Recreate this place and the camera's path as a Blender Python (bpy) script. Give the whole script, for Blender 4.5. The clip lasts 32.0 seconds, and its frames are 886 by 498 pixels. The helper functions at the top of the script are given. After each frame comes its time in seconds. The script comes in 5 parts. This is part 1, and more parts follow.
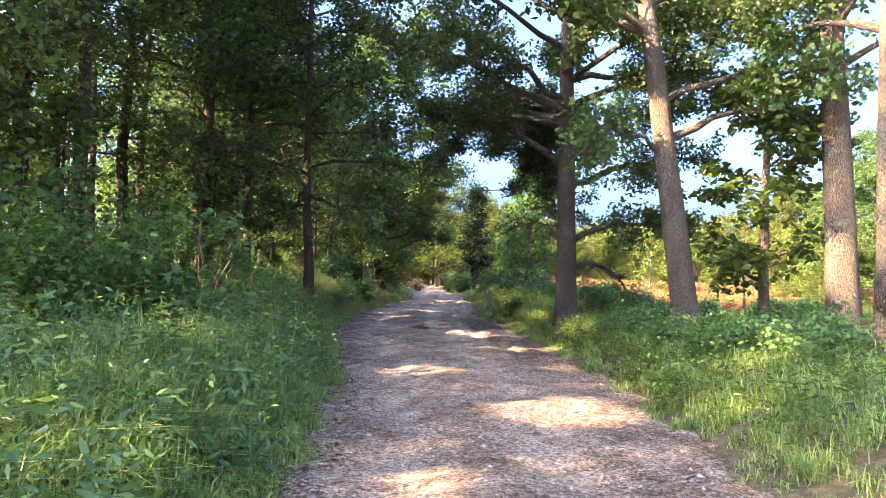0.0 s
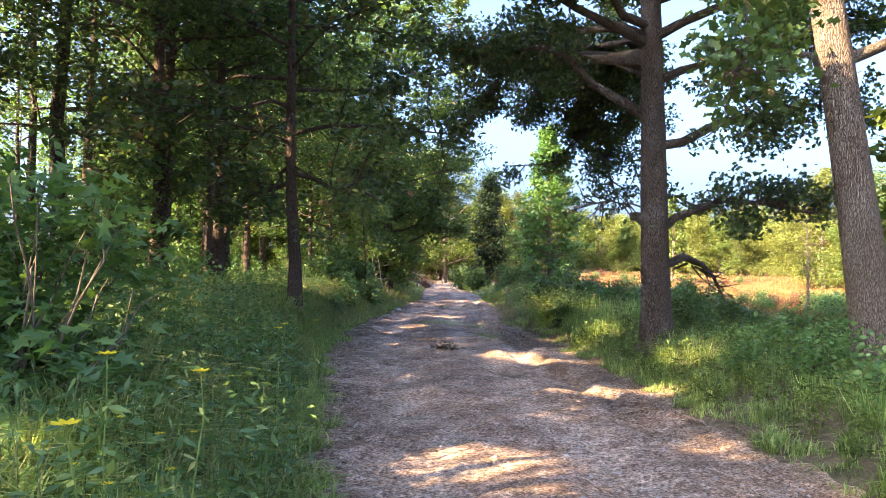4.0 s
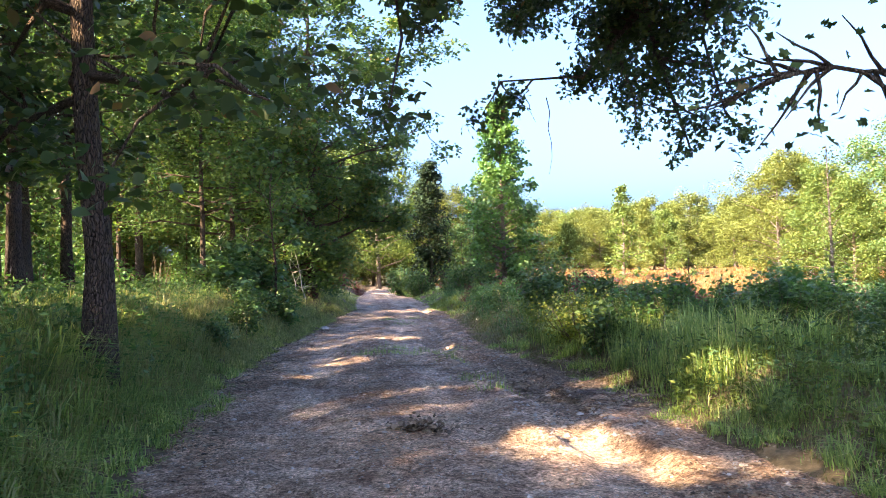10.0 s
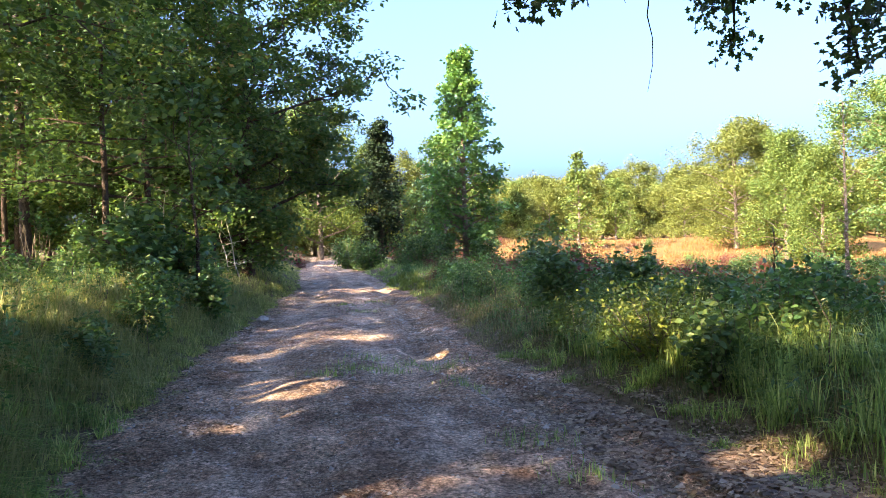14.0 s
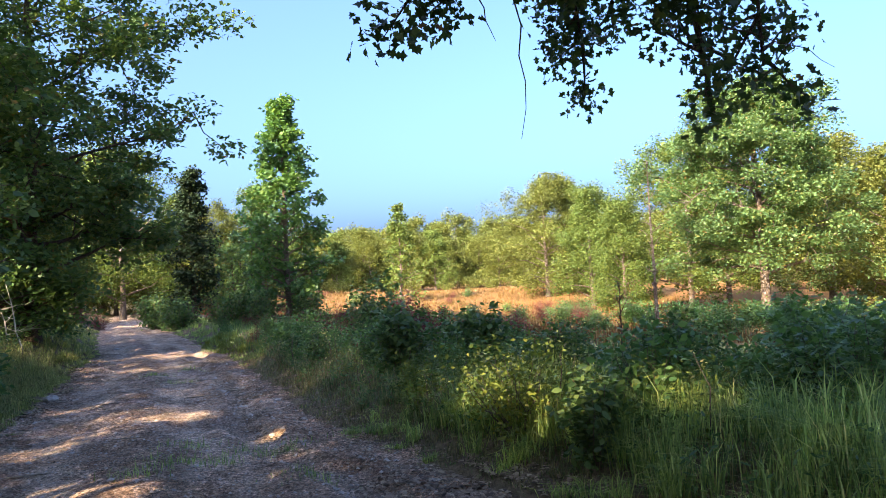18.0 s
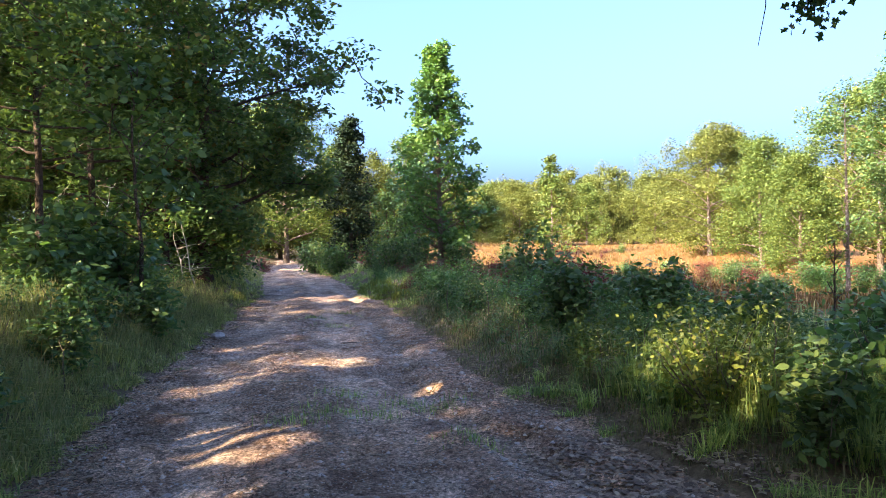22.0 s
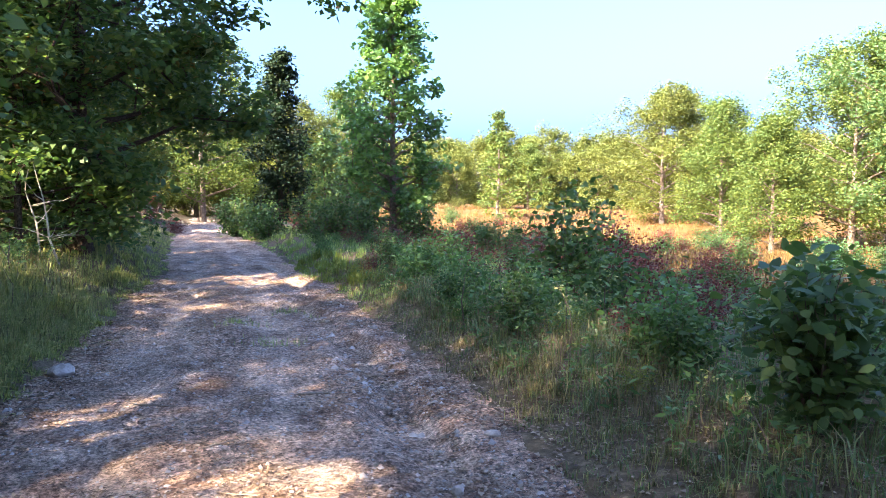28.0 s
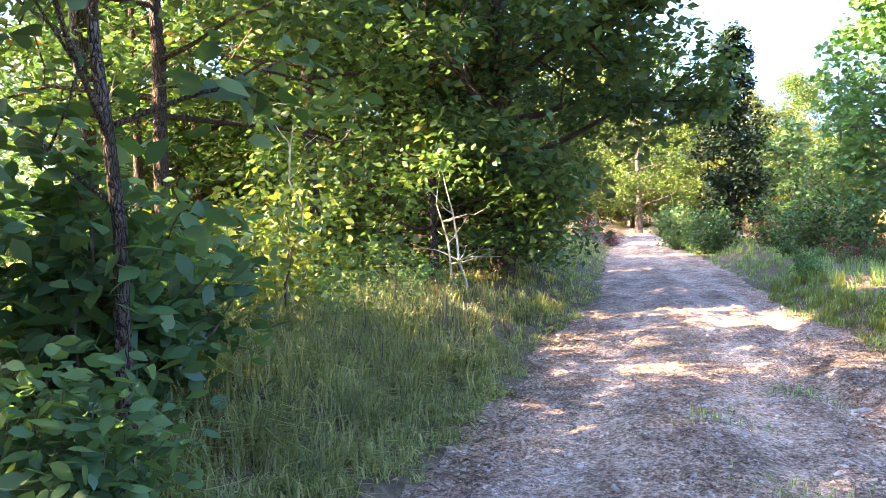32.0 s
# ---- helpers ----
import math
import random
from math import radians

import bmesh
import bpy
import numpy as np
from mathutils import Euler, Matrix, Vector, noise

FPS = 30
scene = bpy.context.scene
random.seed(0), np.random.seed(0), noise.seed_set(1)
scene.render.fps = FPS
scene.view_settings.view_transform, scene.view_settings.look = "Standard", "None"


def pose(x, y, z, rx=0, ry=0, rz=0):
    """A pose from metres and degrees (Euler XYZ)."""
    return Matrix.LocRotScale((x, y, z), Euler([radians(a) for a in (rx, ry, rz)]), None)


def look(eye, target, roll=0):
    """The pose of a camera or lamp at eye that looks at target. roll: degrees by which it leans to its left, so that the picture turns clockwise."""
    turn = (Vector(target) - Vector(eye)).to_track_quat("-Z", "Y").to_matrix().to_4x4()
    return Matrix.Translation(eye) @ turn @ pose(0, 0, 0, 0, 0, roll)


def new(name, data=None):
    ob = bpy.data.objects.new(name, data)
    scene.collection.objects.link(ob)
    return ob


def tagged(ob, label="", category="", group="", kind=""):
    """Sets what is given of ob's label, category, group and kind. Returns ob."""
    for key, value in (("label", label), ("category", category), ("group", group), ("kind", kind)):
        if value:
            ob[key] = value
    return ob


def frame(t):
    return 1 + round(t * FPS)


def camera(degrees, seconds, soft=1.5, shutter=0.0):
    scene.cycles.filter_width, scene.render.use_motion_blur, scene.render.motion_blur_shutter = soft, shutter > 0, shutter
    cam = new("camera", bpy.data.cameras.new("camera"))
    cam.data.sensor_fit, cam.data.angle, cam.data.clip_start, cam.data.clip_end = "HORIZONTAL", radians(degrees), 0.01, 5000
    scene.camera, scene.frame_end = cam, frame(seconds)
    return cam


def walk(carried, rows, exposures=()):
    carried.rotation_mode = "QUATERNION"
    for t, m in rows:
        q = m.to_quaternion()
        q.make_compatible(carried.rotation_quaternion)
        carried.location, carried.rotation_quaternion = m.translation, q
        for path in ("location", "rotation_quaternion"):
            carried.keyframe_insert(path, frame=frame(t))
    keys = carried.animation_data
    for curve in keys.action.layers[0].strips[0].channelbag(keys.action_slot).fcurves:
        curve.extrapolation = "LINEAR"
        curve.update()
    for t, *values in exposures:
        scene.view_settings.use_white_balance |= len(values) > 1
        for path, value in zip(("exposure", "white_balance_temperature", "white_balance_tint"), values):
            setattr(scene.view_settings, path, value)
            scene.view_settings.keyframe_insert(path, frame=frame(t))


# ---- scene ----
cam = camera(63.2, 32.0, soft=0.7)
PATH = [
    (0, (3.615, -0.002, 1.338), (3.305, 1.972, 1.413), 1.1),
    (0.5, (3.54, 0.587, 1.362), (3.24, 2.561, 1.472), 0.5),
    (1, (3.423, 1.188, 1.397), (3.119, 3.16, 1.528), -0.1),
    (1.5, (3.354, 1.684, 1.413), (3.021, 3.651, 1.557), -0.4),
    (2, (3.179, 2.241, 1.428), (2.798, 4.199, 1.571), -0.5),
    (2.5, (3.028, 2.796, 1.429), (2.583, 4.743, 1.537), -0.7),
    (3, (2.793, 3.371, 1.449), (2.35, 5.319, 1.548), -0.1),
    (3.5, (2.588, 3.932, 1.438), (2.159, 5.885, 1.483), 0.5),
    (4, (2.391, 4.505, 1.476), (2.071, 6.478, 1.534), 0.3),
    (4.5, (2.294, 5.05, 1.466), (2.027, 7.031, 1.532), -2.0),
    (6.5, (1.938, 7.56, 1.336), (1.762, 9.551, 1.411), -2.4),
    (7, (1.749, 8.111, 1.317), (1.613, 10.105, 1.388), -2.9),
    (7.5, (1.643, 8.628, 1.313), (1.49, 10.621, 1.378), -2.9),
    (8, (1.501, 9.199, 1.284), (1.334, 11.192, 1.336), -1.9),
    (8.5, (1.424, 9.77, 1.319), (1.28, 11.764, 1.373), -1.4),
    (9, (1.262, 10.327, 1.295), (1.134, 12.322, 1.367), -1.6),
    (9.5, (1.159, 10.839, 1.32), (1.036, 12.834, 1.4), -1.9),
    (10, (0.974, 11.335, 1.353), (0.848, 13.33, 1.421), -2.0),
    (10.5, (0.89, 11.848, 1.387), (0.775, 13.844, 1.432), -2.2),
    (11, (0.702, 12.352, 1.366), (0.609, 14.35, 1.39), -2.1),
    (11.5, (0.633, 12.848, 1.4), (0.579, 14.847, 1.407), -1.9),
    (12, (0.494, 13.331, 1.419), (0.473, 15.331, 1.426), -1.8),
    (12.5, (0.353, 13.851, 1.435), (0.334, 15.851, 1.422), -1.7),
    (13, (0.218, 14.346, 1.458), (0.193, 16.345, 1.426), -1.9),
    (13.5, (0.16, 14.793, 1.49), (0.147, 16.793, 1.454), -2.0),
    (14, (0.076, 15.192, 1.51), (0.113, 17.191, 1.485), -1.9),
    (14.5, (0.02, 15.644, 1.537), (0.149, 17.64, 1.527), -1.9),
    (15, (-0.001, 15.969, 1.556), (0.25, 17.953, 1.557), -1.9),
    (15.5, (-0.1, 16.126, 1.596), (0.269, 18.091, 1.607), -2.0),
    (17.5, (-0.111, 16.09, 1.616), (0.4, 18.021, 1.707), -3.1),
    (18, (-0.113, 16.086, 1.621), (0.424, 18.01, 1.717), -3.1),
    (18.5, (-0.108, 16.07, 1.627), (0.463, 17.985, 1.719), -3.1),
    (19, (-0.102, 16.087, 1.621), (0.496, 17.994, 1.704), -3.1),
    (19.5, (-0.099, 16.096, 1.62), (0.515, 17.999, 1.69), -3.0),
    (20, (-0.113, 16.138, 1.604), (0.473, 18.05, 1.661), -2.9),
    (20.5, (-0.145, 16.146, 1.602), (0.359, 18.081, 1.644), -2.6),
    (21, (-0.117, 16.314, 1.595), (0.256, 18.278, 1.623), -2.3),
    (21.5, (-0.132, 16.578, 1.562), (0.056, 18.569, 1.57), -1.7),
    (22, (-0.191, 16.933, 1.571), (-0.061, 18.928, 1.553), -1.3),
    (22.5, (-0.199, 17.297, 1.553), (-0.121, 19.295, 1.512), -1.1),
    (23, (-0.31, 17.722, 1.569), (-0.301, 19.721, 1.511), -1.1),
    (23.5, (-0.322, 18.164, 1.567), (-0.401, 20.161, 1.505), -1.3),
    (24, (-0.412, 18.699, 1.532), (-0.56, 20.693, 1.488), -1.4),
    (24.5, (-0.43, 19.165, 1.55), (-0.591, 21.158, 1.517), -1.1),
    (25, (-0.55, 19.657, 1.54), (-0.651, 21.654, 1.491), -0.7),
    (25.5, (-0.593, 20.168, 1.564), (-0.548, 22.165, 1.48), -0.1),
    (26, (-0.688, 20.679, 1.56), (-0.49, 22.666, 1.458), 0.3),
    (26.5, (-0.746, 21.136, 1.605), (-0.424, 23.107, 1.494), 0.6),
    (28.5, (-0.993, 22.799, 1.647), (-0.655, 24.766, 1.516), 0.1),
    (29, (-1.143, 23.271, 1.64), (-1.018, 25.264, 1.534), -0.8),
    (29.5, (-1.256, 23.804, 1.645), (-1.406, 25.798, 1.589), -1.3),
    (30, (-1.312, 24.318, 1.627), (-1.69, 26.282, 1.589), -1.3),
    (30.5, (-1.397, 24.912, 1.617), (-1.945, 26.835, 1.572), -1.0),
    (31, (-1.445, 25.421, 1.6), (-2.107, 27.307, 1.54), -0.9),
    (31.5, (-1.532, 25.96, 1.605), (-2.267, 27.818, 1.527), -1.0),
    (32, (-1.591, 26.424, 1.603), (-2.4, 28.251, 1.52), -2.0),
]
walk(cam, [(t, look(eye, target, roll)) for t, eye, target, roll in PATH],
     [(0, 4.08, 8200, 14), (4, 4.1, 8400, 14), (9, 4.08, 8000, 12), (15, 3.8, 7700, 11), (19, 3.36, 7600, 10), (23, 3.8, 7500, 12), (28, 4.05, 7100, 12), (30, 4.25, 7100, 12), (32, 4.95, 7900, 14)])

# ---- light ----
SUN_DIR = Vector((0.80, 0.60, -0.52)).normalized()      # the way the sunlight travels
world = bpy.data.worlds.new("sky")
scene.world = world
world.use_nodes = True
wn = world.node_tree
sky = wn.nodes.new("ShaderNodeTexSky")
sky.sky_type = "NISHITA"
sky.sun_disc = False
sky.sun_elevation = math.asin(-SUN_DIR.z)
sky.sun_rotation = math.atan2(-SUN_DIR.x, -SUN_DIR.y)
sky.altitude, sky.air_density, sky.dust_density, sky.ozone_density = 0, 0.58, 7.6, 10
wn.nodes["Background"].inputs["Strength"].default_value = 0.098
wn.links.new(sky.outputs["Color"], wn.nodes["Background"].inputs["Color"])
sun = new("sun", bpy.data.lights.new("sun", "SUN"))
sun.data.energy, sun.data.angle, sun.data.color = 2.5, radians(0.6), (1.0, 0.85, 0.64)
sun.matrix_world = look((0, 0, 60), Vector((0, 0, 60)) + SUN_DIR)

# ---- materials ----


def material(name, rough=0.8, spec=0.3):
    m = bpy.data.materials.new(name)
    m.use_nodes = True
    b = m.node_tree.nodes["Principled BSDF"]
    b.inputs["Roughness"].default_value = rough
    b.inputs["Specular IOR Level"].default_value = spec
    return m, m.node_tree, b


def node(nt, kind, **values):
    n = nt.nodes.new(kind)
    for k, v in values.items():
        n.inputs[k.replace("_", " ")].default_value = v
    return n


def ramp(nt, fac, stops):
    r = nt.nodes.new("ShaderNodeValToRGB")
    e = r.color_ramp.elements
    while len(e) < len(stops):
        e.new(0.5)
    for el, (p, c) in zip(e, stops):
        el.position, el.color = p, (*c, 1)
    nt.links.new(fac, r.inputs["Fac"])
    return r.outputs["Color"]


def mixed(nt, fac, a, b, mode="MIX"):
    m = nt.nodes.new("ShaderNodeMix")
    m.data_type, m.blend_type = "RGBA", mode
    for key, v in ((0, fac), (6, a), (7, b)):
        if isinstance(v, (int, float)):
            m.inputs[key].default_value = v
        elif isinstance(v, tuple):
            m.inputs[key].default_value = (*v, 1)
        else:
            nt.links.new(v, m.inputs[key])
    return m.outputs[2]


def noise_of(nt, scale, detail=4.0, stretch=None, rough=0.6):
    tc = nt.nodes.new("ShaderNodeTexCoord")
    n = node(nt, "ShaderNodeTexNoise", Scale=scale, Detail=detail, Roughness=rough)
    out = tc.outputs["Object"]
    if stretch:
        mp = nt.nodes.new("ShaderNodeMapping")
        mp.inputs["Scale"].default_value = stretch
        nt.links.new(out, mp.inputs["Vector"])
        out = mp.outputs["Vector"]
    nt.links.new(out, n.inputs["Vector"])
    return n.outputs["Fac"]


def bumped(nt, b, height, strength, distance):
    n = node(nt, "ShaderNodeBump", Strength=strength, Distance=distance)
    nt.links.new(height, n.inputs["Height"])
    nt.links.new(n.outputs["Normal"], b.inputs["Normal"])


def leaf_material(name, stops, through_colour, gloss=0.45, through_part=0.35, spec=0.35, patch_scale=0.7, patch_part=0.35):
    """A leaf: every leaf its own shade, part of the light passing through."""
    m, nt, b = material(name, gloss, spec)
    geo = nt.nodes.new("ShaderNodeNewGeometry")
    colour = ramp(nt, geo.outputs["Random Per Island"], stops)
    patch = noise_of(nt, patch_scale, 2.0)
    colour = mixed(nt, patch_part, colour, ramp(nt, patch, [(0.3, (0.55, 0.6, 0.5)), (0.7, (1.25, 1.2, 0.95))]), "MULTIPLY")
    nt.links.new(colour, b.inputs["Base Color"])
    tr = nt.nodes.new("ShaderNodeBsdfTranslucent")
    nt.links.new(mixed(nt, 1.0, colour, through_colour, "MULTIPLY"), tr.inputs["Color"])
    mix = nt.nodes.new("ShaderNodeMixShader")
    mix.inputs["Fac"].default_value = through_part
    nt.links.new(b.outputs[0], mix.inputs[1])
    nt.links.new(tr.outputs[0], mix.inputs[2])
    nt.links.new(mix.outputs[0], nt.nodes["Material Output"].inputs["Surface"])
    return m


def bark_material(name, dark, pale, lichen, scale=1.0, lichen_part=0.5):
    m, nt, b = material(name, 0.95, 0.1)
    tc = nt.nodes.new("ShaderNodeTexCoord")
    mp = nt.nodes.new("ShaderNodeMapping")
    mp.inputs["Scale"].default_value = (1, 1, 0.2)
    warp = node(nt, "ShaderNodeTexNoise", Scale=9.0, Detail=3.0)
    nt.links.new(tc.outputs["Object"], warp.inputs["Vector"])
    off = nt.nodes.new("ShaderNodeVectorMath")
    off.operation = "MULTIPLY_ADD"
    nt.links.new(warp.outputs["Color"], off.inputs[0])
    off.inputs[1].default_value = (0.06, 0.06, 0.06)
    nt.links.new(tc.outputs["Object"], off.inputs[2])
    nt.links.new(off.outputs[0], mp.inputs["Vector"])
    plates = node(nt, "ShaderNodeTexVoronoi", Scale=46 * scale)
    plates.feature = "DISTANCE_TO_EDGE"
    nt.links.new(mp.outputs["Vector"], plates.inputs["Vector"])
    fine = noise_of(nt, 70 * scale, 4.0, (1, 1, 0.4))
    big = noise_of(nt, 1.8, 4.0, (1, 1, 0.6))
    crack = ramp(nt, plates.outputs["Distance"], [(0.0, (0, 0, 0)), (0.09, (0.75, 0.75, 0.75)), (0.35, (1, 1, 1))])
    colour = mixed(nt, crack, dark, pale)
    colour = mixed(nt, ramp(nt, big, [(0.48, (0, 0, 0)), (0.70, (lichen_part,) * 3)]), colour, mixed(nt, crack, dark, lichen))
    colour = mixed(nt, 0.7, colour, ramp(nt, fine, [(0.3, (0.5, 0.5, 0.5)), (0.7, (1.35, 1.35, 1.35))]), "MULTIPLY")
    nt.links.new(colour, b.inputs["Base Color"])
    bumped(nt, b, crack, 1.0, 0.03)
    return m


def plain(name, a, b_, scale=8.0, rough=0.85, bump=0.0, spec=0.2):
    m, nt, b = material(name, rough, spec)
    n = noise_of(nt, scale, 5.0)
    nt.links.new(ramp(nt, n, [(0.3, a), (0.7, b_)]), b.inputs["Base Color"])
    if bump:
        bumped(nt, b, n, 0.8, bump)
    return m


OAK_LEAF = leaf_material("oak_leaf", [(0.0, (0.048, 0.094, 0.042)), (0.5, (0.084, 0.150, 0.058)), (0.95, (0.150, 0.210, 0.074)), (1.0, (0.20, 0.11, 0.05))], (1.35, 1.45, 0.65), 0.5, 0.36, 0.18)
WOOD_LEAF = leaf_material("wood_leaf", [(0.0, (0.048, 0.098, 0.048)), (0.5, (0.082, 0.150, 0.064)), (0.85, (0.130, 0.205, 0.076)), (1.0, (0.20, 0.25, 0.09))], (1.35, 1.45, 0.7), through_part=0.42)
LIGHT_LEAF = leaf_material("light_leaf", [(0.0, (0.066, 0.087, 0.025)), (0.6, (0.124, 0.143, 0.039)), (1.0, (0.185, 0.189, 0.055))], (1.25, 1.3, 0.6), 0.6, 0.28, 0.12)
GUM_LEAF = leaf_material("gum_leaf", [(0.0, (0.058, 0.095, 0.032)), (0.6, (0.099, 0.145, 0.040)), (1.0, (0.167, 0.198, 0.055))], (1.3, 1.35, 0.65), 0.6, 0.30, 0.12)
STAR_LEAF = leaf_material("star_leaf", [(0.0, (0.060, 0.140, 0.050)), (0.6, (0.105, 0.205, 0.070)), (1.0, (0.175, 0.285, 0.095))], (1.25, 1.35, 0.65), through_part=0.40)
POST_OAK_LEAF = leaf_material("post_oak_leaf", [(0.0, (0.030, 0.060, 0.028)), (0.6, (0.058, 0.102, 0.040)), (0.95, (0.110, 0.155, 0.055)), (1.0, (0.18, 0.09, 0.05))], (1.3, 1.4, 0.7), through_part=0.34)
NEEDLE = leaf_material("needle", [(0.0, (0.026, 0.058, 0.029)), (1.0, (0.058, 0.104, 0.042))], (1.2, 1.3, 0.6), through_part=0.2)
SHRUB_LEAF = leaf_material("shrub_leaf", [(0.0, (0.060, 0.130, 0.062)), (0.6, (0.105, 0.195, 0.078)), (1.0, (0.185, 0.270, 0.095))], (1.3, 1.4, 0.7), 0.4, 0.38)
YELLOW_LEAF = leaf_material("yellow_leaf", [(0.0, (0.13, 0.18, 0.045)), (0.7, (0.22, 0.26, 0.06)), (1.0, (0.33, 0.31, 0.07))], (1.2, 1.3, 0.6))
RED_LEAF = leaf_material("red_leaf", [(0.0, (0.085, 0.024, 0.024)), (0.7, (0.160, 0.036, 0.036)), (1.0, (0.250, 0.090, 0.060))], (1.4, 1.1, 0.8))
GRASS = leaf_material("grass_blade", [(0.0, (0.127, 0.217, 0.090)), (0.4, (0.256, 0.367, 0.150)), (0.8, (0.420, 0.517, 0.226)), (0.95, (0.540, 0.600, 0.300)), (1.0, (0.750, 0.660, 0.406))], (1.25, 1.3, 0.7), 0.5, 0.5, 0.35, 2.6, 0.8)
PALE_GRASS = leaf_material("pale_grass", [(0.0, (0.180, 0.230, 0.085)), (0.5, (0.300, 0.320, 0.140)), (1.0, (0.50, 0.43, 0.24))], (1.2, 1.2, 0.7), 0.6, 0.36)
TAN_GRASS = leaf_material("tan_grass", [(0.0, (0.119, 0.060, 0.027)), (0.5, (0.195, 0.108, 0.046)), (1.0, (0.227, 0.173, 0.075))], (1.2, 1.1, 0.7), 0.7, 0.25, 0.2, 0.25, 0.9)
DEAD_LEAF = leaf_material("dead_leaf", [(0.0, (0.065, 0.042, 0.031)), (0.35, (0.180, 0.122, 0.090)), (0.75, (0.31, 0.222, 0.168)), (1.0, (0.44, 0.35, 0.27))], (1, 1, 1), 0.7, 0.1)
OLIVE_GRASS = leaf_material("olive_grass", [(0.0, (0.159, 0.207, 0.097)), (0.45, (0.297, 0.345, 0.159)), (0.8, (0.455, 0.476, 0.235)), (1.0, (0.690, 0.593, 0.373))], (1.25, 1.25, 0.7), 0.5, 0.5, 0.35, 2.6, 0.8)
# grass green darkened to stand in for shade on the low side
SHADED_GRASS = leaf_material("shaded_grass", [(0.0, (0.072, 0.126, 0.055)), (0.5, (0.134, 0.198, 0.086)), (0.85, (0.216, 0.270, 0.126)), (1.0, (0.408, 0.336, 0.204))], (1.25, 1.3, 0.7), 0.5, 0.36)
BROWN_GRASS = leaf_material("brown_grass", [(0.0, (0.086, 0.098, 0.046)), (0.5, (0.149, 0.144, 0.074)), (1.0, (0.310, 0.241, 0.149))], (1.2, 1.2, 0.7), 0.6, 0.36)
PETAL = leaf_material("petal", [(0.0, (0.75, 0.48, 0.02)), (1.0, (0.85, 0.65, 0.04))], (1, 1, 0.6), 0.6, 0.25)
OAK_BARK = bark_material("oak_bark", (0.034, 0.024, 0.019), (0.150, 0.113, 0.092), (0.29, 0.26, 0.225), 1.35, 0.85)
PALE_BARK = bark_material("pale_bark", (0.085, 0.060, 0.047), (0.24, 0.18, 0.14), (0.34, 0.30, 0.25), 1.3, 0.7)
PINE_BARK = bark_material("pine_bark", (0.035, 0.028, 0.024), (0.13, 0.095, 0.078), (0.20, 0.12, 0.08), 1.0, 0.5)
STEM = plain("stem", (0.09, 0.07, 0.05), (0.19, 0.15, 0.11), 30.0)
DRY_STICK = plain("dry_stick", (0.16, 0.12, 0.09), (0.36, 0.29, 0.23), 40.0)
STONE = plain("stone_grey", (0.24, 0.20, 0.18), (0.55, 0.49, 0.45), 14.0, 0.9, 0.02)


def ground_material():
    m, nt, b = material("grassy_soil", 0.95, 0.1)
    n1, n2 = noise_of(nt, 0.35, 4.0), noise_of(nt, 11.0, 8.0, None, 0.7)
    green = ramp(nt, n2, [(0.3, (0.078, 0.060, 0.037)), (0.52, (0.155, 0.118, 0.075)), (0.70, (0.29, 0.205, 0.135))])
    tan = ramp(nt, n2, [(0.3, (0.125, 0.062, 0.025)), (0.7, (0.24, 0.130, 0.048))])
    at = nt.nodes.new("ShaderNodeAttribute")
    at.attribute_name = "meadow"
    add = nt.nodes.new("ShaderNodeMath")
    add.operation = "MULTIPLY_ADD"
    nt.links.new(n1, add.inputs[0])
    add.inputs[1].default_value = 0.8
    nt.links.new(at.outputs["Fac"], add.inputs[2])
    nt.links.new(mixed(nt, ramp(nt, add.outputs[0], [(0.72, (0, 0, 0)), (0.98, (1, 1, 1))]), green, tan), b.inputs["Base Color"])
    bumped(nt, b, n2, 1.0, 0.06)
    return m


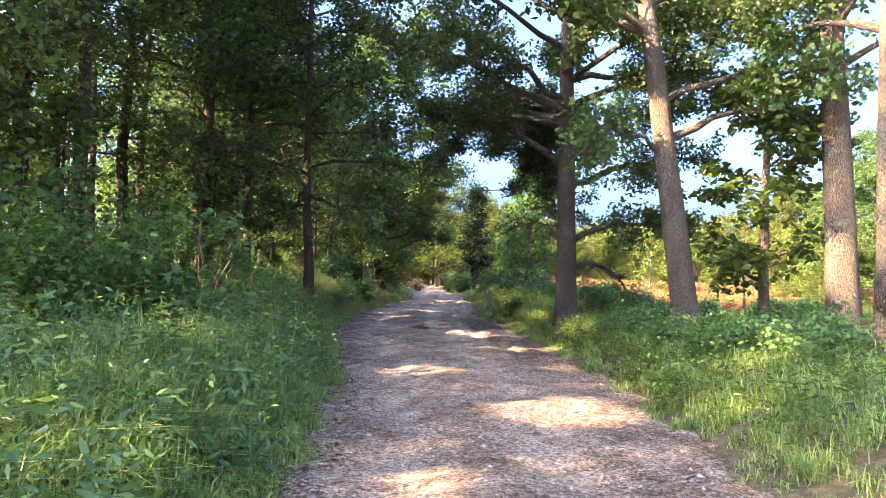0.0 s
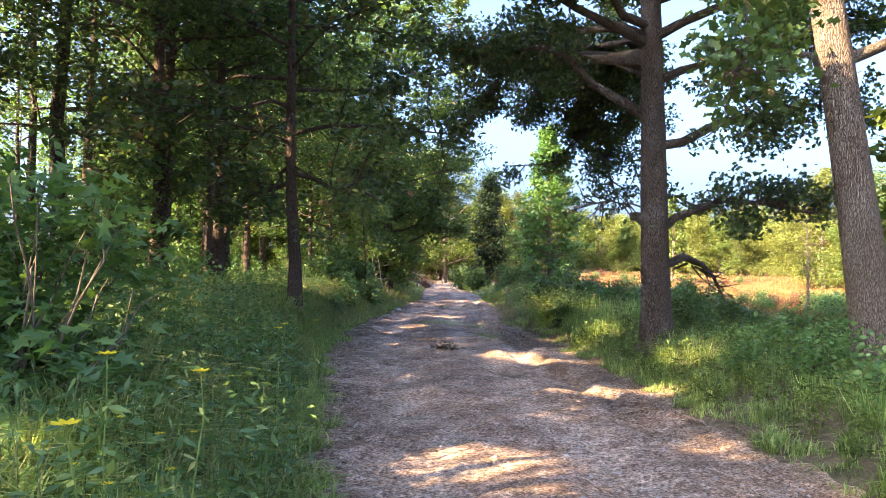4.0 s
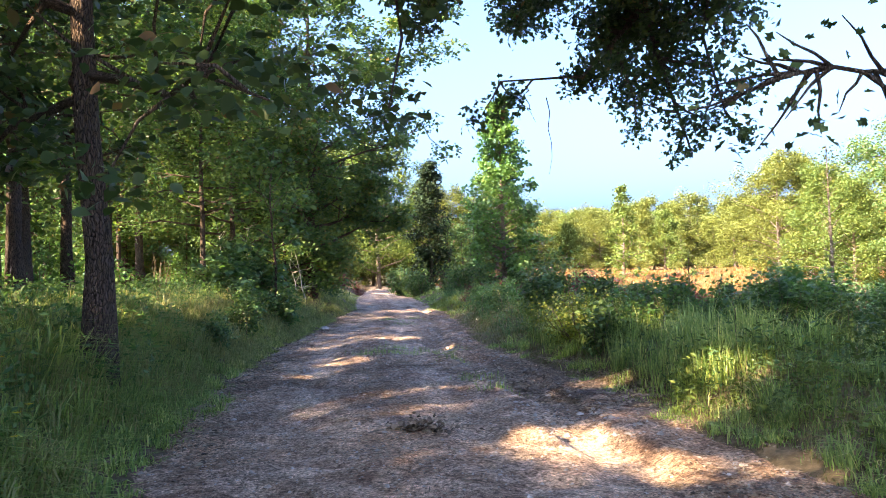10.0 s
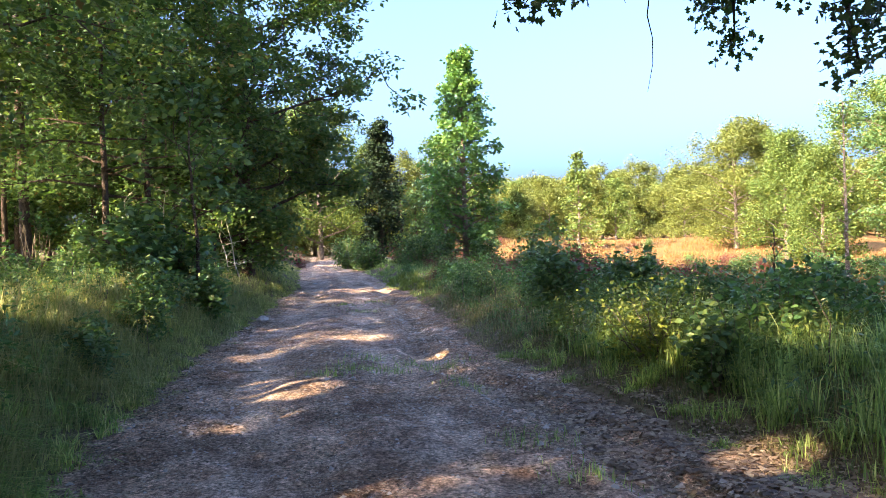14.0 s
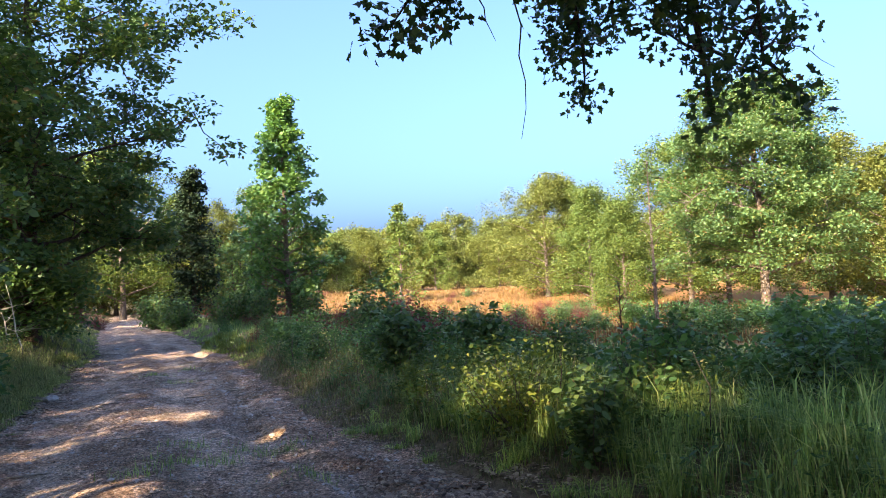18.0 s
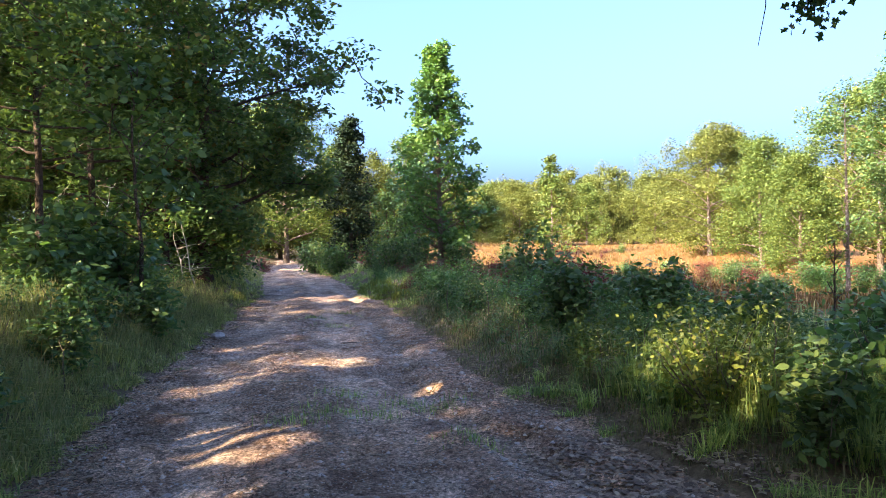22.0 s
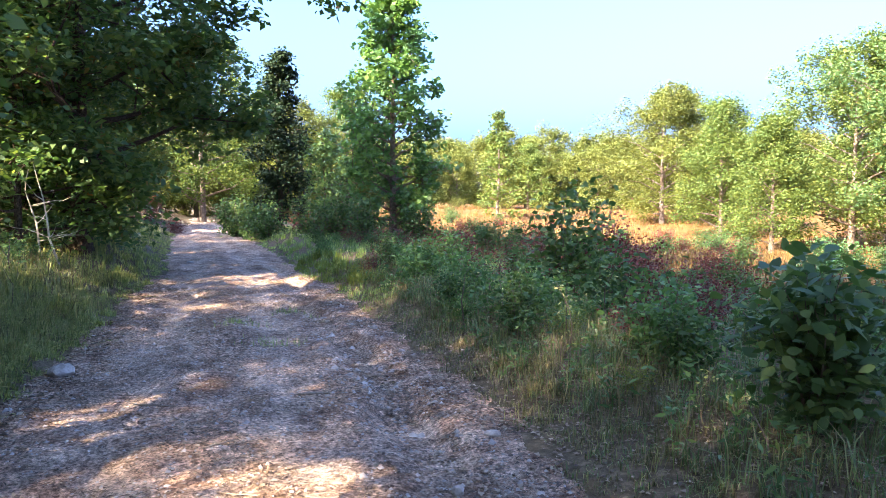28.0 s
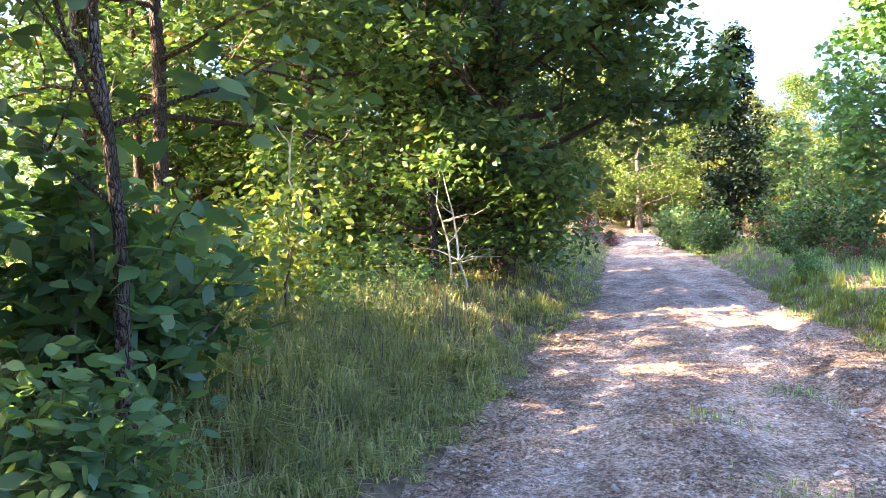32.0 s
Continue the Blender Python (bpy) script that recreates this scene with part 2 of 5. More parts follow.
def road_material():
    m, nt, b = material("packed_dirt", 0.94, 0.15)
    big, mid, fine = noise_of(nt, 0.55, 4.0), noise_of(nt, 4.5, 6.0), noise_of(nt, 38.0, 7.0, None, 0.75)
    colour = ramp(nt, mid, [(0.33, (0.235, 0.145, 0.105)), (0.48, (0.350, 0.238, 0.182)), (0.56, (0.430, 0.312, 0.248)), (0.66, (0.530, 0.415, 0.345))])
    colour = mixed(nt, ramp(nt, big, [(0.45, (0, 0, 0)), (0.70, (0.6, 0.6, 0.6))]), colour, (0.44, 0.28, 0.185))
    at = nt.nodes.new("ShaderNodeAttribute")
    at.attribute_name = "track"
    worn = nt.nodes.new("ShaderNodeMath")
    worn.operation = "MULTIPLY"
    nt.links.new(at.outputs["Fac"], worn.inputs[0])
    nt.links.new(ramp(nt, noise_of(nt, 2.3, 5.0), [(0.40, (0, 0, 0)), (0.62, (0.8, 0.8, 0.8))]), worn.inputs[1])
    colour = mixed(nt, worn.outputs[0], colour, (0.52, 0.415, 0.34))
    colour = mixed(nt, 0.85, colour, ramp(nt, noise_of(nt, 1.5, 6.0, (1, 0.6, 1)), [(0.36, (0.58, 0.55, 0.52)), (0.50, (1.0, 1.0, 1.0)), (0.63, (1.32, 1.28, 1.22))]), "MULTIPLY")
    colour = mixed(nt, 0.85, colour, ramp(nt, fine, [(0.38, (0.28, 0.26, 0.25)), (0.49, (0.90, 0.90, 0.90)), (0.58, (1.55, 1.5, 1.46)), (0.64, (2.0, 1.95, 1.9))]), "MULTIPLY")
    bits = noise_of(nt, 22.0, 6.0, None, 0.75)
    colour = mixed(nt, 0.8, colour, ramp(nt, bits, [(0.40, (0.42, 0.37, 0.35)), (0.50, (1.0, 0.98, 0.97)), (0.60, (1.50, 1.48, 1.45))]), "MULTIPLY")
    nt.links.new(colour, b.inputs["Base Color"])
    h = nt.nodes.new("ShaderNodeMath")
    h.operation = "MULTIPLY_ADD"
    nt.links.new(mid, h.inputs[0])
    h.inputs[1].default_value = 0.8
    nt.links.new(fine, h.inputs[2])
    bumped(nt, b, h.outputs[0], 1.0, 0.035)
    return m


SOIL, DIRT = ground_material(), road_material()

# ---- mesh tools ----
R = np.random.RandomState(7)


def mesh_of(name, verts, loops, counts, mat, smooth=False):
    me = bpy.data.meshes.new(name)
    verts, loops, counts = np.asarray(verts, np.float32), np.asarray(loops, np.int32), np.asarray(counts, np.int32)
    me.vertices.add(len(verts))
    me.vertices.foreach_set("co", verts.ravel())
    me.loops.add(len(loops))
    me.loops.foreach_set("vertex_index", loops)
    me.polygons.add(len(counts))
    me.polygons.foreach_set("loop_start", np.concatenate([[0], np.cumsum(counts)[:-1]]).astype(np.int32))
    if smooth:
        me.polygons.foreach_set("use_smooth", np.ones(len(counts), bool))
    me.materials.append(mat)
    me.update(calc_edges=True)
    return me


class Heap:
    """Gathers pieces of one mesh."""

    def __init__(self):
        self.v, self.l, self.c, self.n = [], [], [], 0

    def add(self, verts, faces):
        """faces: an array, one row a face."""
        faces = np.asarray(faces)
        self.v.append(np.asarray(verts, float).reshape(-1, 3))
        self.l.append((faces + self.n).ravel())
        self.c.append(np.full(len(faces), faces.shape[1]))
        self.n += len(self.v[-1])

    def mesh(self, name, mat, smooth=False):
        return mesh_of(name, np.concatenate(self.v), np.concatenate(self.l), np.concatenate(self.c), mat, smooth)


def part(name, me, parent=None, label=""):
    ob = new(name, me)
    ob.parent = parent
    return tagged(ob, label)


def thing(name, place, label, category, group="", turn=0.0, scale=1.0):
    ob = new(name)
    ob.empty_display_size = 0.2
    ob.matrix_basis = pose(*place, 0, 0, turn)
    ob.scale = (scale, scale, scale)
    return tagged(ob, label, category, group)


def tube(heap, pts, radii, sides=7, rough=0.0, rng=R):
    pts, radii = np.asarray(pts, float), np.asarray(radii, float)
    way = np.gradient(pts, axis=0)
    way /= np.linalg.norm(way, axis=1)[:, None] + 1e-9
    ref = np.where(np.abs(way[:, 2:3]) > 0.9, [[1.0, 0, 0]], [[0, 0, 1.0]])
    a = np.cross(way, ref)
    a /= np.linalg.norm(a, axis=1)[:, None] + 1e-9
    b = np.cross(way, a)
    if (np.abs(way[:, 2]) > 0.9).all():
        a = np.tile([[1.0, 0, 0]], (len(pts), 1))
        b = np.cross(way, a)
    ang = np.linspace(0, 2 * np.pi, sides, endpoint=False)
    r = radii[:, None] * (1 + rough * rng.randn(len(pts), sides))
    v = pts[:, None] + r[..., None] * (np.cos(ang)[None, :, None] * a[:, None] + np.sin(ang)[None, :, None] * b[:, None])
    i, j = np.meshgrid(np.arange(len(pts) - 1), np.arange(sides), indexing="ij")
    k = (j + 1) % sides
    f = np.stack([i * sides + j, i * sides + k, (i + 1) * sides + k, (i + 1) * sides + j], -1).reshape(-1, 4)
    heap.add(v.reshape(-1, 3), f)


RHOMB = np.array([(0, 0), (0.30, 0.42), (0, 1), (-0.30, 0.42)])
OVAL = np.array([(0, 0), (0.27, 0.25), (0.31, 0.55), (0, 1), (-0.31, 0.55), (-0.27, 0.25)])
LOBED = np.array([(0, 0), (0.28, 0.26), (0.15, 0.42), (0.42, 0.62), (0.17, 0.72), (0, 1.0), (-0.17, 0.72), (-0.42, 0.62), (-0.15, 0.42), (-0.28, 0.26)])
LANCE = np.array([(0, 0), (0.15, 0.40), (0, 1), (-0.15, 0.40)])
STAR = np.array([(0, 0), (0.35, 0.12), (0.16, 0.34), (0.50, 0.62), (0.14, 0.60), (0, 1.05), (-0.14, 0.60), (-0.50, 0.62), (-0.16, 0.34), (-0.35, 0.12)])


def leaves(heap, at, size, rng=R, shape=RHOMB, droop=0.3, flat=0.6, fold=0.25):
    """Leaves at points: each its own turn; droop: how far the tips hang, flat: how level the blades lie."""
    at = np.asarray(at, float)
    n = len(at)
    if not n:
        return
    size = np.broadcast_to(size, (n,)) * rng.uniform(0.65, 1.3, n)
    y = rng.randn(n, 3)
    y[:, 2] = y[:, 2] * (1 - flat) - droop
    y /= np.linalg.norm(y, axis=1)[:, None]
    up = rng.randn(n, 3) * (1 - flat)
    up[:, 2] += flat
    x = np.cross(y, up)
    x /= np.linalg.norm(x, axis=1)[:, None] + 1e-9
    z = np.cross(x, y)
    px, py = shape[:, 0], shape[:, 1]
    v = at[:, None] + size[:, None, None] * (px[None, :, None] * x[:, None] + py[None, :, None] * y[:, None] + fold * np.abs(px)[None, :, None] * z[:, None])
    k = len(shape)
    heap.add(v.reshape(-1, 3), np.arange(n * k).reshape(n, k))


# ---- the lie of the land ----
EDGE_Y = [-30, 0, 4.5, 7.6, 10.7, 13, 15.8, 18, 21.5, 25, 29.5, 33, 36, 40, 45.5, 54, 65, 80, 120]
EDGE_L = [6.0, 2.6, 1.80, 1.1, 0.20, -0.6, -1.5, -2.1, -2.75, -3.25, -3.6, -3.85, -4.2, -4.5, -5.5, -7.0, -8.9, -11.5, -18]
EDGE_R = [9.5, 6.0, 5.1, 4.6, 4.1, 3.7, 3.1, 2.6, 1.85, 0.85, 0.25, -0.1, -0.6, -1.3, -2.2, -3.8, -5.9, -8.5, -15]


def edge_l(y):
    return np.interp(y, EDGE_Y, EDGE_L)


def edge_r(y):
    return np.interp(y, EDGE_Y, EDGE_R)


def wavy(x, y, s, seed=0.0):
    return (np.sin(x * s + 1.3 + seed) * np.cos(y * s * 0.83 + 0.4 + seed) + 0.6 * np.sin(x * s * 2.3 + y * s * 1.7 + seed)) / 1.6


def smooth(a, b, v):
    t = np.clip((v - a) / (b - a), 0, 1)
    return t * t * (3 - 2 * t)


LUMPS = [(0.3 + 1.13 * k, 2.2 * 1.27**k, 0.0088 * 0.93**k) for k in range(11)]


def road_h(x, y):
    """The road: a crown of leaves and gravel between two wheel tracks, with a washed-out rut on its low side."""
    l, r = edge_l(y), edge_r(y)
    u = (x - l) / (r - l)
    z = 0.05 * np.sin(np.pi * np.clip(u, 0, 1)) - 0.045 * (np.exp(-((u - 0.24) / 0.10) ** 2) + np.exp(-((u - 0.62) / 0.09) ** 2))
    z = z - 0.13 * np.exp(-((u - 0.80 - 0.04 * np.sin(y * 0.7) - 0.02 * np.sin(y * 3.1)) / 0.06) ** 4) * (0.75 + 0.25 * np.sin(2.3 * y)) * smooth(9, 14, y) * (1 - smooth(36, 44, y))
    for k, (a, f, h) in enumerate(LUMPS):
        z = z + h * np.sin(f * (x * math.cos(a) + y * math.sin(a)) + k * 1.7)
    return z


def land_h(x, y):
    x, y = np.asarray(x, float), np.asarray(y, float)
    l, r = edge_l(y), edge_r(y)
    dl, dr = l - x, x - r
    left = (0.42 + 0.33 * smooth(9, 15, y) - 0.2 * smooth(26, 34, y)) * smooth(-0.15, 1.5, dl) + 0.05 * np.clip(dl - 1.0, 0, 18) + 0.06 * wavy(x, y, 1.1)
    right = 0.34 * smooth(-0.1, 1.4, dr) - 0.20 * smooth(1.5, 7, dr) - 0.055 * np.clip(dr - 4, 0, 26) + 2.1 * smooth(58, 98, y) * smooth(5, 16, dr) + 0.06 * wavy(x, y, 1.1, 1.0)
    mid = road_h(x, y) - 0.05
    z = np.where(dl > -0.25, np.where(dl > 0, left, mid + (left - mid) * smooth(-0.25, 0, dl)), mid)
    z = np.where(dr > -0.25, np.where(dr > 0, right, mid + (right - mid) * smooth(-0.25, 0, dr)), z)
    return z


def steps(fine_a, fine_b, fine, far):
    mid = np.arange(fine_a, fine_b + fine / 2, fine)
    out, d, hi, lo = [], fine, fine_b, fine_a
    ups, downs = [], []
    while hi < far:
        d *= 1.22
        hi += d
        ups.append(hi)
    d = fine
    while lo > -far:
        d *= 1.22
        lo -= d
        downs.append(lo)
    return np.concatenate([downs[::-1], mid, ups])


def sheet(name, xs, ys, height, mat):
    X, Y = np.meshgrid(xs, ys)
    v = np.stack([X, Y, height(X, Y)], -1).reshape(-1, 3)
    nx, ny = X.shape[1], X.shape[0]
    i, j = np.meshgrid(np.arange(ny - 1), np.arange(nx - 1), indexing="ij")
    f = np.stack([i * nx + j, i * nx + j + 1, (i + 1) * nx + j + 1, (i + 1) * nx + j], -1).reshape(-1, 4)
    return mesh_of(name, v, f.ravel(), np.full(len(f), 4), mat, True)


def meadow(x, y):
    """Where the open meadow of dry grass lies: 0 or 1."""
    return smooth(2.5, 6, x - edge_r(y)) * smooth(24, 34, y + 0.5 * x)


gm = sheet("ground", steps(-7, 9, 0.16, 1800), steps(-2, 50, 0.2, 1800), land_h, SOIL)
co = np.empty(len(gm.vertices) * 3, np.float32)
gm.vertices.foreach_get("co", co)
co = co.reshape(-1, 3)
gm.attributes.new("meadow", "FLOAT", "POINT").data.foreach_set("value", meadow(co[:, 0], co[:, 1]).astype(np.float32))
ground = tagged(new("ground", gm), "grassy soil rising into woods and falling to a dry meadow", "ground", kind="structure")


def road_sheet():
    ys, us = np.concatenate([np.arange(-28, 2, 0.3), np.arange(2, 42, 0.06), np.arange(42, 99, 0.2)]), np.linspace(-0.04, 1.04, 76)
    U, Y = np.meshgrid(us, ys)
    l, r = edge_l(Y), edge_r(Y)
    l, r = l + 0.12 * wavy(Y, Y * 0.3, 1.9) + 0.06 * np.sin(7.3 * Y), r + 0.15 * wavy(Y, Y * 0.2, 1.6, 3.0) + 0.07 * np.sin(6.1 * Y + 1)
    X = l + U * (r - l)
    Z = road_h(X, Y)
    v = np.stack([X, Y, Z], -1).reshape(-1, 3)
    nx, ny = len(us), len(ys)
    i, j = np.meshgrid(np.arange(ny - 1), np.arange(nx - 1), indexing="ij")
    f = np.stack([i * nx + j, i * nx + j + 1, (i + 1) * nx + j + 1, (i + 1) * nx + j], -1).reshape(-1, 4)
    me = mesh_of("road", v, f.ravel(), np.full(len(f), 4), DIRT, True)
    dusty = np.exp(-((U - 0.27) / 0.09) ** 2) + np.exp(-((U - 0.60) / 0.08) ** 2) + 1.2 * np.exp(-((U - 0.80 - 0.04 * np.sin(Y * 0.7)) / 0.04) ** 2) * smooth(12, 16, Y)
    me.attributes.new("track", "FLOAT", "POINT").data.foreach_set("value", dusty.ravel().astype(np.float32))
    return me


tagged(new("road", road_sheet()), "pinkish brown dirt forest road with wheel tracks and leaf litter", "road", kind="structure")


def hz(x, y):
    return float(land_h(x, y))


# ---- trees ----
def skeleton_of(rng, height, r0, base, spread, limbs, subs, rise, profile, wobble=0.03, lean=(0, 0), sag=0.0):
    """A trunk, its limbs with side shoots, and the points where foliage sits."""
    n = 11
    z = np.linspace(0, height, n)
    xy = np.cumsum(rng.randn(n, 2) * wobble * height / n, axis=0)
    xy -= xy[0]
    trunk = np.column_stack([xy[:, 0] + lean[0] * z, xy[:, 1] + lean[1] * z, z])
    rad = r0 * (1 - 0.93 * (z / height) ** 0.9) + 0.01
    rad[0] *= 1.35
    branches, tips = [], []
    az = rng.uniform(0, 6.28)
    for i in range(limbs):
        f = (i + rng.uniform(0, 0.9)) / limbs
        h = base + (height * 0.98 - base) * f
        az += 2.4 + rng.uniform(-0.5, 0.5)
        c = np.array([np.interp(h, z, trunk[:, k]) for k in range(3)])
        length = spread * profile(f) * rng.uniform(0.7, 1.15)
        el = rise + 0.5 * f + rng.uniform(-0.2, 0.2)
        d = np.array([math.cos(az) * math.cos(el), math.sin(az) * math.cos(el), math.sin(el)])
        s = np.linspace(0, 1, 5)[:, None]
        pts = c + d * length * s + np.array([0, 0, -sag * length]) * s**2 + rng.randn(5, 3) * 0.05 * length * s
        rb = np.interp(h, z, rad) * 0.5
        branches.append((pts, np.linspace(max(rb, 0.012), 0.008, 5)))
        tips.append(pts[-1])
        tips.append(pts[-2])
        for _ in range(subs):
            t = rng.uniform(0.3, 1.0)
            p = np.array([np.interp(t, s[:, 0], pts[:, k]) for k in range(3)])
            d2 = d * 0.5 + rng.randn(3) * 0.7
            d2 /= np.linalg.norm(d2)
            e = p + d2 * length * rng.uniform(0.2, 0.45)
            branches.append((np.array([p, (p + e) / 2 + rng.randn(3) * 0.02 * length, e]), np.array([0.4 * rb, 0.25 * rb, 0.006]) + 0.003))
            tips.append(e)
    return trunk, rad, branches, np.array(tips)


def tree_meshes(name, seed, bark, leaf, height, r0, base, spread, limbs, subs, rise, profile, per_tip, cluster, size, shape=RHOMB, sides=8, twigs=0.6, flat=0.62, **more):
    rng = np.random.RandomState(seed)
    trunk, rad, branches, tips = skeleton_of(rng, height, r0, base, spread, limbs, subs, rise, profile, **more)
    wood, crown = Heap(), Heap()
    tube(wood, trunk, rad, sides, 0.03, rng)
    for pts, rr in branches:
        if len(pts) > 3 or rng.rand() < twigs:
            tube(wood, pts, rr, 4 if len(pts) > 3 else 3)
    at = np.repeat(tips, per_tip, axis=0)
    off = rng.randn(len(at), 3)
    off *= (cluster * 1.5 * rng.uniform(0.05, 1, len(at)) ** 0.5 / np.linalg.norm(off, axis=1))[:, None]
    off *= np.repeat(rng.uniform(0.65, 1.3, len(tips)), per_tip)[:, None]
    off[:, 2] *= flat
    leaves(crown, at + off, size, rng, shape)
    return wood.mesh("trunk", bark, True), crown.mesh("crown", leaf)


# breaks in the canopy through which the sun reaches the ground: x, y, z of the sunlit spot and its half widths
SUN_BREAKS = [(1.85, 9.9, 0, 0.8, 0.65), (3.7, 7.3, 0, 0.85, 0.8), (2.8, 4.5, 0, 0.4, 0.45), (3.7, 10.8, 0, 0.3, 0.45), (1.55, 17.1, 0, 0.45, 0.6), (2.15, 16.3, 0, 0.32, 0.5),
              (2.75, 16.0, 0.1, 0.28, 0.4), (2.55, 17.8, 0.1, 0.28, 0.5), (2.3, 19.9, 0, 0.45, 0.4), (-1.5, 22.8, 0, 0.72, 0.6), (-4.05, 22.8, 0.6, 0.6, 0.5), (-0.95, 26.5, 0, 0.46, 0.4),
              (0.1, 24.65, 0, 0.3, 0.3), (5.3, 13.2, 4.2, 0.8, 1.0), (4.9, 13.2, 6.0, 0.8, 1.0), (8.4, 13.0, 1.6, 0.9, 1.6), (4.9, 6.7, 0.4, 0.5, 0.45), (6.0, 8.6, 0.5, 0.65, 0.6),
              (6.6, 11.6, 0.4, 0.6, 0.9), (-1.9, 37.9, 0, 1.0, 1.2), (-2.6, 33.9, 0, 0.4, 0.3), (-2.6, 29.4, 0, 0.3, 0.25), (-4.8, 46.8, 0, 1.0, 0.6), (1.6, 48.2, 6.0, 2.0, 2.0),
              (1.7, 48.3, 8.6, 2.0, 2.0), (-4.6, 26.8, 0.6, 0.6, 0.8), (2.7, 23.1, 0.5, 1.1, 0.75), (3.3, 21.3, 0.6, 0.5, 0.5), (1.5, 3.1, 0.5, 0.55, 0.45), (0.25, 7.4, 0.5, 0.5, 0.5),
              (0.2, 40.0, 0.3, 0.9, 0.9), (-4.5, 24.4, 0.7, 0.6, 0.6), (-5.0, 28.4, 0.7, 0.6, 0.6), (-5.2, 31.2, 0.7, 0.6, 0.6), (-3.2, 14.8, 0.8, 0.8, 0.6), (-2.6, 12.6, 0.7, 0.5, 0.5),
              (-4.3, 19.6, 0.8, 0.9, 0.8), (-4.6, 21.6, 0.8, 0.6, 0.6), (-4.9, 24.6, 0.8, 0.8, 0.6), (-3.6, 17.0, 0.8, 0.6, 0.5), (-3.9, 19.9, 1.05, 0.9, 0.5), (-3.8, 22.5, 0.8, 0.5, 0.45),
              (-4.3, 23.8, 0.7, 0.5, 0.6), (-3.85, 18.0, 0.95, 0.6, 0.4), (-4.55, 29.7, 0.6, 0.4, 0.6), (2.7, 13.4, 0.05, 0.5, 0.35), (2.9, 13.1, 0.5, 0.4, 0.4), (4.0, 14.6, 0.5, 0.7, 0.6),
              (2.4, 17.6, 0.45, 0.4, 0.4), (2.9, 18.2, 0.6, 0.5, 0.4), (2.4, 21.7, 0.6, 0.6, 0.5), (-4.6, 35.2, 7.5, 0.9, 0.9), (-5.6, 34.8, 9.2, 1.3, 1.2), (-3.2, 36.2, 6.5, 0.8, 0.8),
              (-4.8, 35.0, 5.0, 0.5, 0.5), (-10, 80, 5, 4, 4), (-13, 70, 5, 3, 3), (-2.5, 82, 5, 4, 4), (-11.5, 56.5, 2.5, 1.6, 1.6), (-9, 62, 2, 2, 2), (-1.9, 11.5, 0.8, 0.35, 0.35),
              (-1.4, 9.9, 0.7, 0.3, 0.3), (-2.4, 13.7, 0.9, 0.35, 0.35), (-3.25, 15.9, 1.0, 0.4, 0.35), (-1.35, 12.6, 0.6, 0.25, 0.3), (-3.2, 16.7, 0.9, 0.25, 0.3),
              (-2.15, 14.5, 0.7, 0.25, 0.25)]


def opened(me, m, own=False):
    """The crown mesh without the leaves that would stand in a break; the same mesh where there are none."""
    n = len(me.polygons)
    c, start, total = np.empty(n * 3), np.empty(n, np.int32), np.empty(n, np.int32)
    me.polygons.foreach_get("center", c)
    me.polygons.foreach_get("loop_start", start)
    me.polygons.foreach_get("loop_total", total)
    m = np.array(m)
    p = c.reshape(-1, 3) @ m[:3, :3].T + m[:3, 3]
    ragged = np.random.RandomState(n).uniform(0.75, 1.3, n)
    drop = np.zeros(n, bool)
    for x, y, z, rx, ry in SUN_BREAKS:
        if own and z > 2 and math.hypot(x - m[0, 3], y - m[1, 3]) < 6:      # the sunlit crown itself stays whole
            continue
        k = (p[:, 2] - z) / -SUN_DIR.z
        q = p[:, :2] + k[:, None] * np.array(SUN_DIR[:2])
        drop |= (k > 0) & (((q[:, 0] - x) / rx) ** 2 + ((q[:, 1] - y) / ry) ** 2 < ragged)
    if not drop.any() or drop.all():
        return me
    co, vi = np.empty(len(me.vertices) * 3), np.empty(len(me.loops), np.int32)
    me.vertices.foreach_get("co", co)
    me.loops.foreach_get("vertex_index", vi)
    keep = np.repeat(~drop, total)
    used, loops = np.unique(vi[keep], return_inverse=True)
    return mesh_of(me.name, co.reshape(-1, 3)[used], loops, total[~drop], me.materials[0])


def plant_tree(name, meshes, place, label, category="tree", group="", turn=0.0, scale=1.0):
    ob = thing(name, place, label, category, group, turn, scale)
    for n, me in zip(("trunk", "crown"), meshes):
        part(n, opened(me, pose(*place, 0, 0, turn) @ Matrix.Scale(scale, 4), True) if n == "crown" and name not in ("young_oak", "sweetgum_tree") and place[0] < 3 else me, ob)
    return ob


def dome(f):
    return 0.45 + 0.75 * math.sin(math.pi * min(1, 0.25 + 0.75 * f))


def cone(f):
    return 1.05 - 0.9 * f


def column(f):
    return 0.75 + 0.35 * math.sin(math.pi * f) - 0.35 * f


WOOD_KINDS = [tree_meshes("w", 20 + k, PINE_BARK, WOOD_LEAF, h, r, b, sp, li, 6, 0.25, dome, 78, 0.46, 0.14)
              for k, (h, r, b, sp, li) in enumerate([(14, 0.14, 4.2, 2.7, 17), (16, 0.17, 6.0, 3.0, 17), (12, 0.11, 3.6, 2.3, 15), (10, 0.09, 3.0, 2.1, 13)])]
DEEP_KINDS = [tree_meshes("d", 20 + k, PINE_BARK, WOOD_LEAF, h, r, b, sp, li, 6, 0.25, dome, 22, 0.48, 0.23, twigs=0.2)
              for k, (h, r, b, sp, li) in enumerate([(14, 0.14, 4.2, 2.7, 17), (16, 0.17, 6.0, 3.0, 17), (12, 0.11, 3.6, 2.3, 15), (10, 0.09, 3.0, 2.1, 13)])]
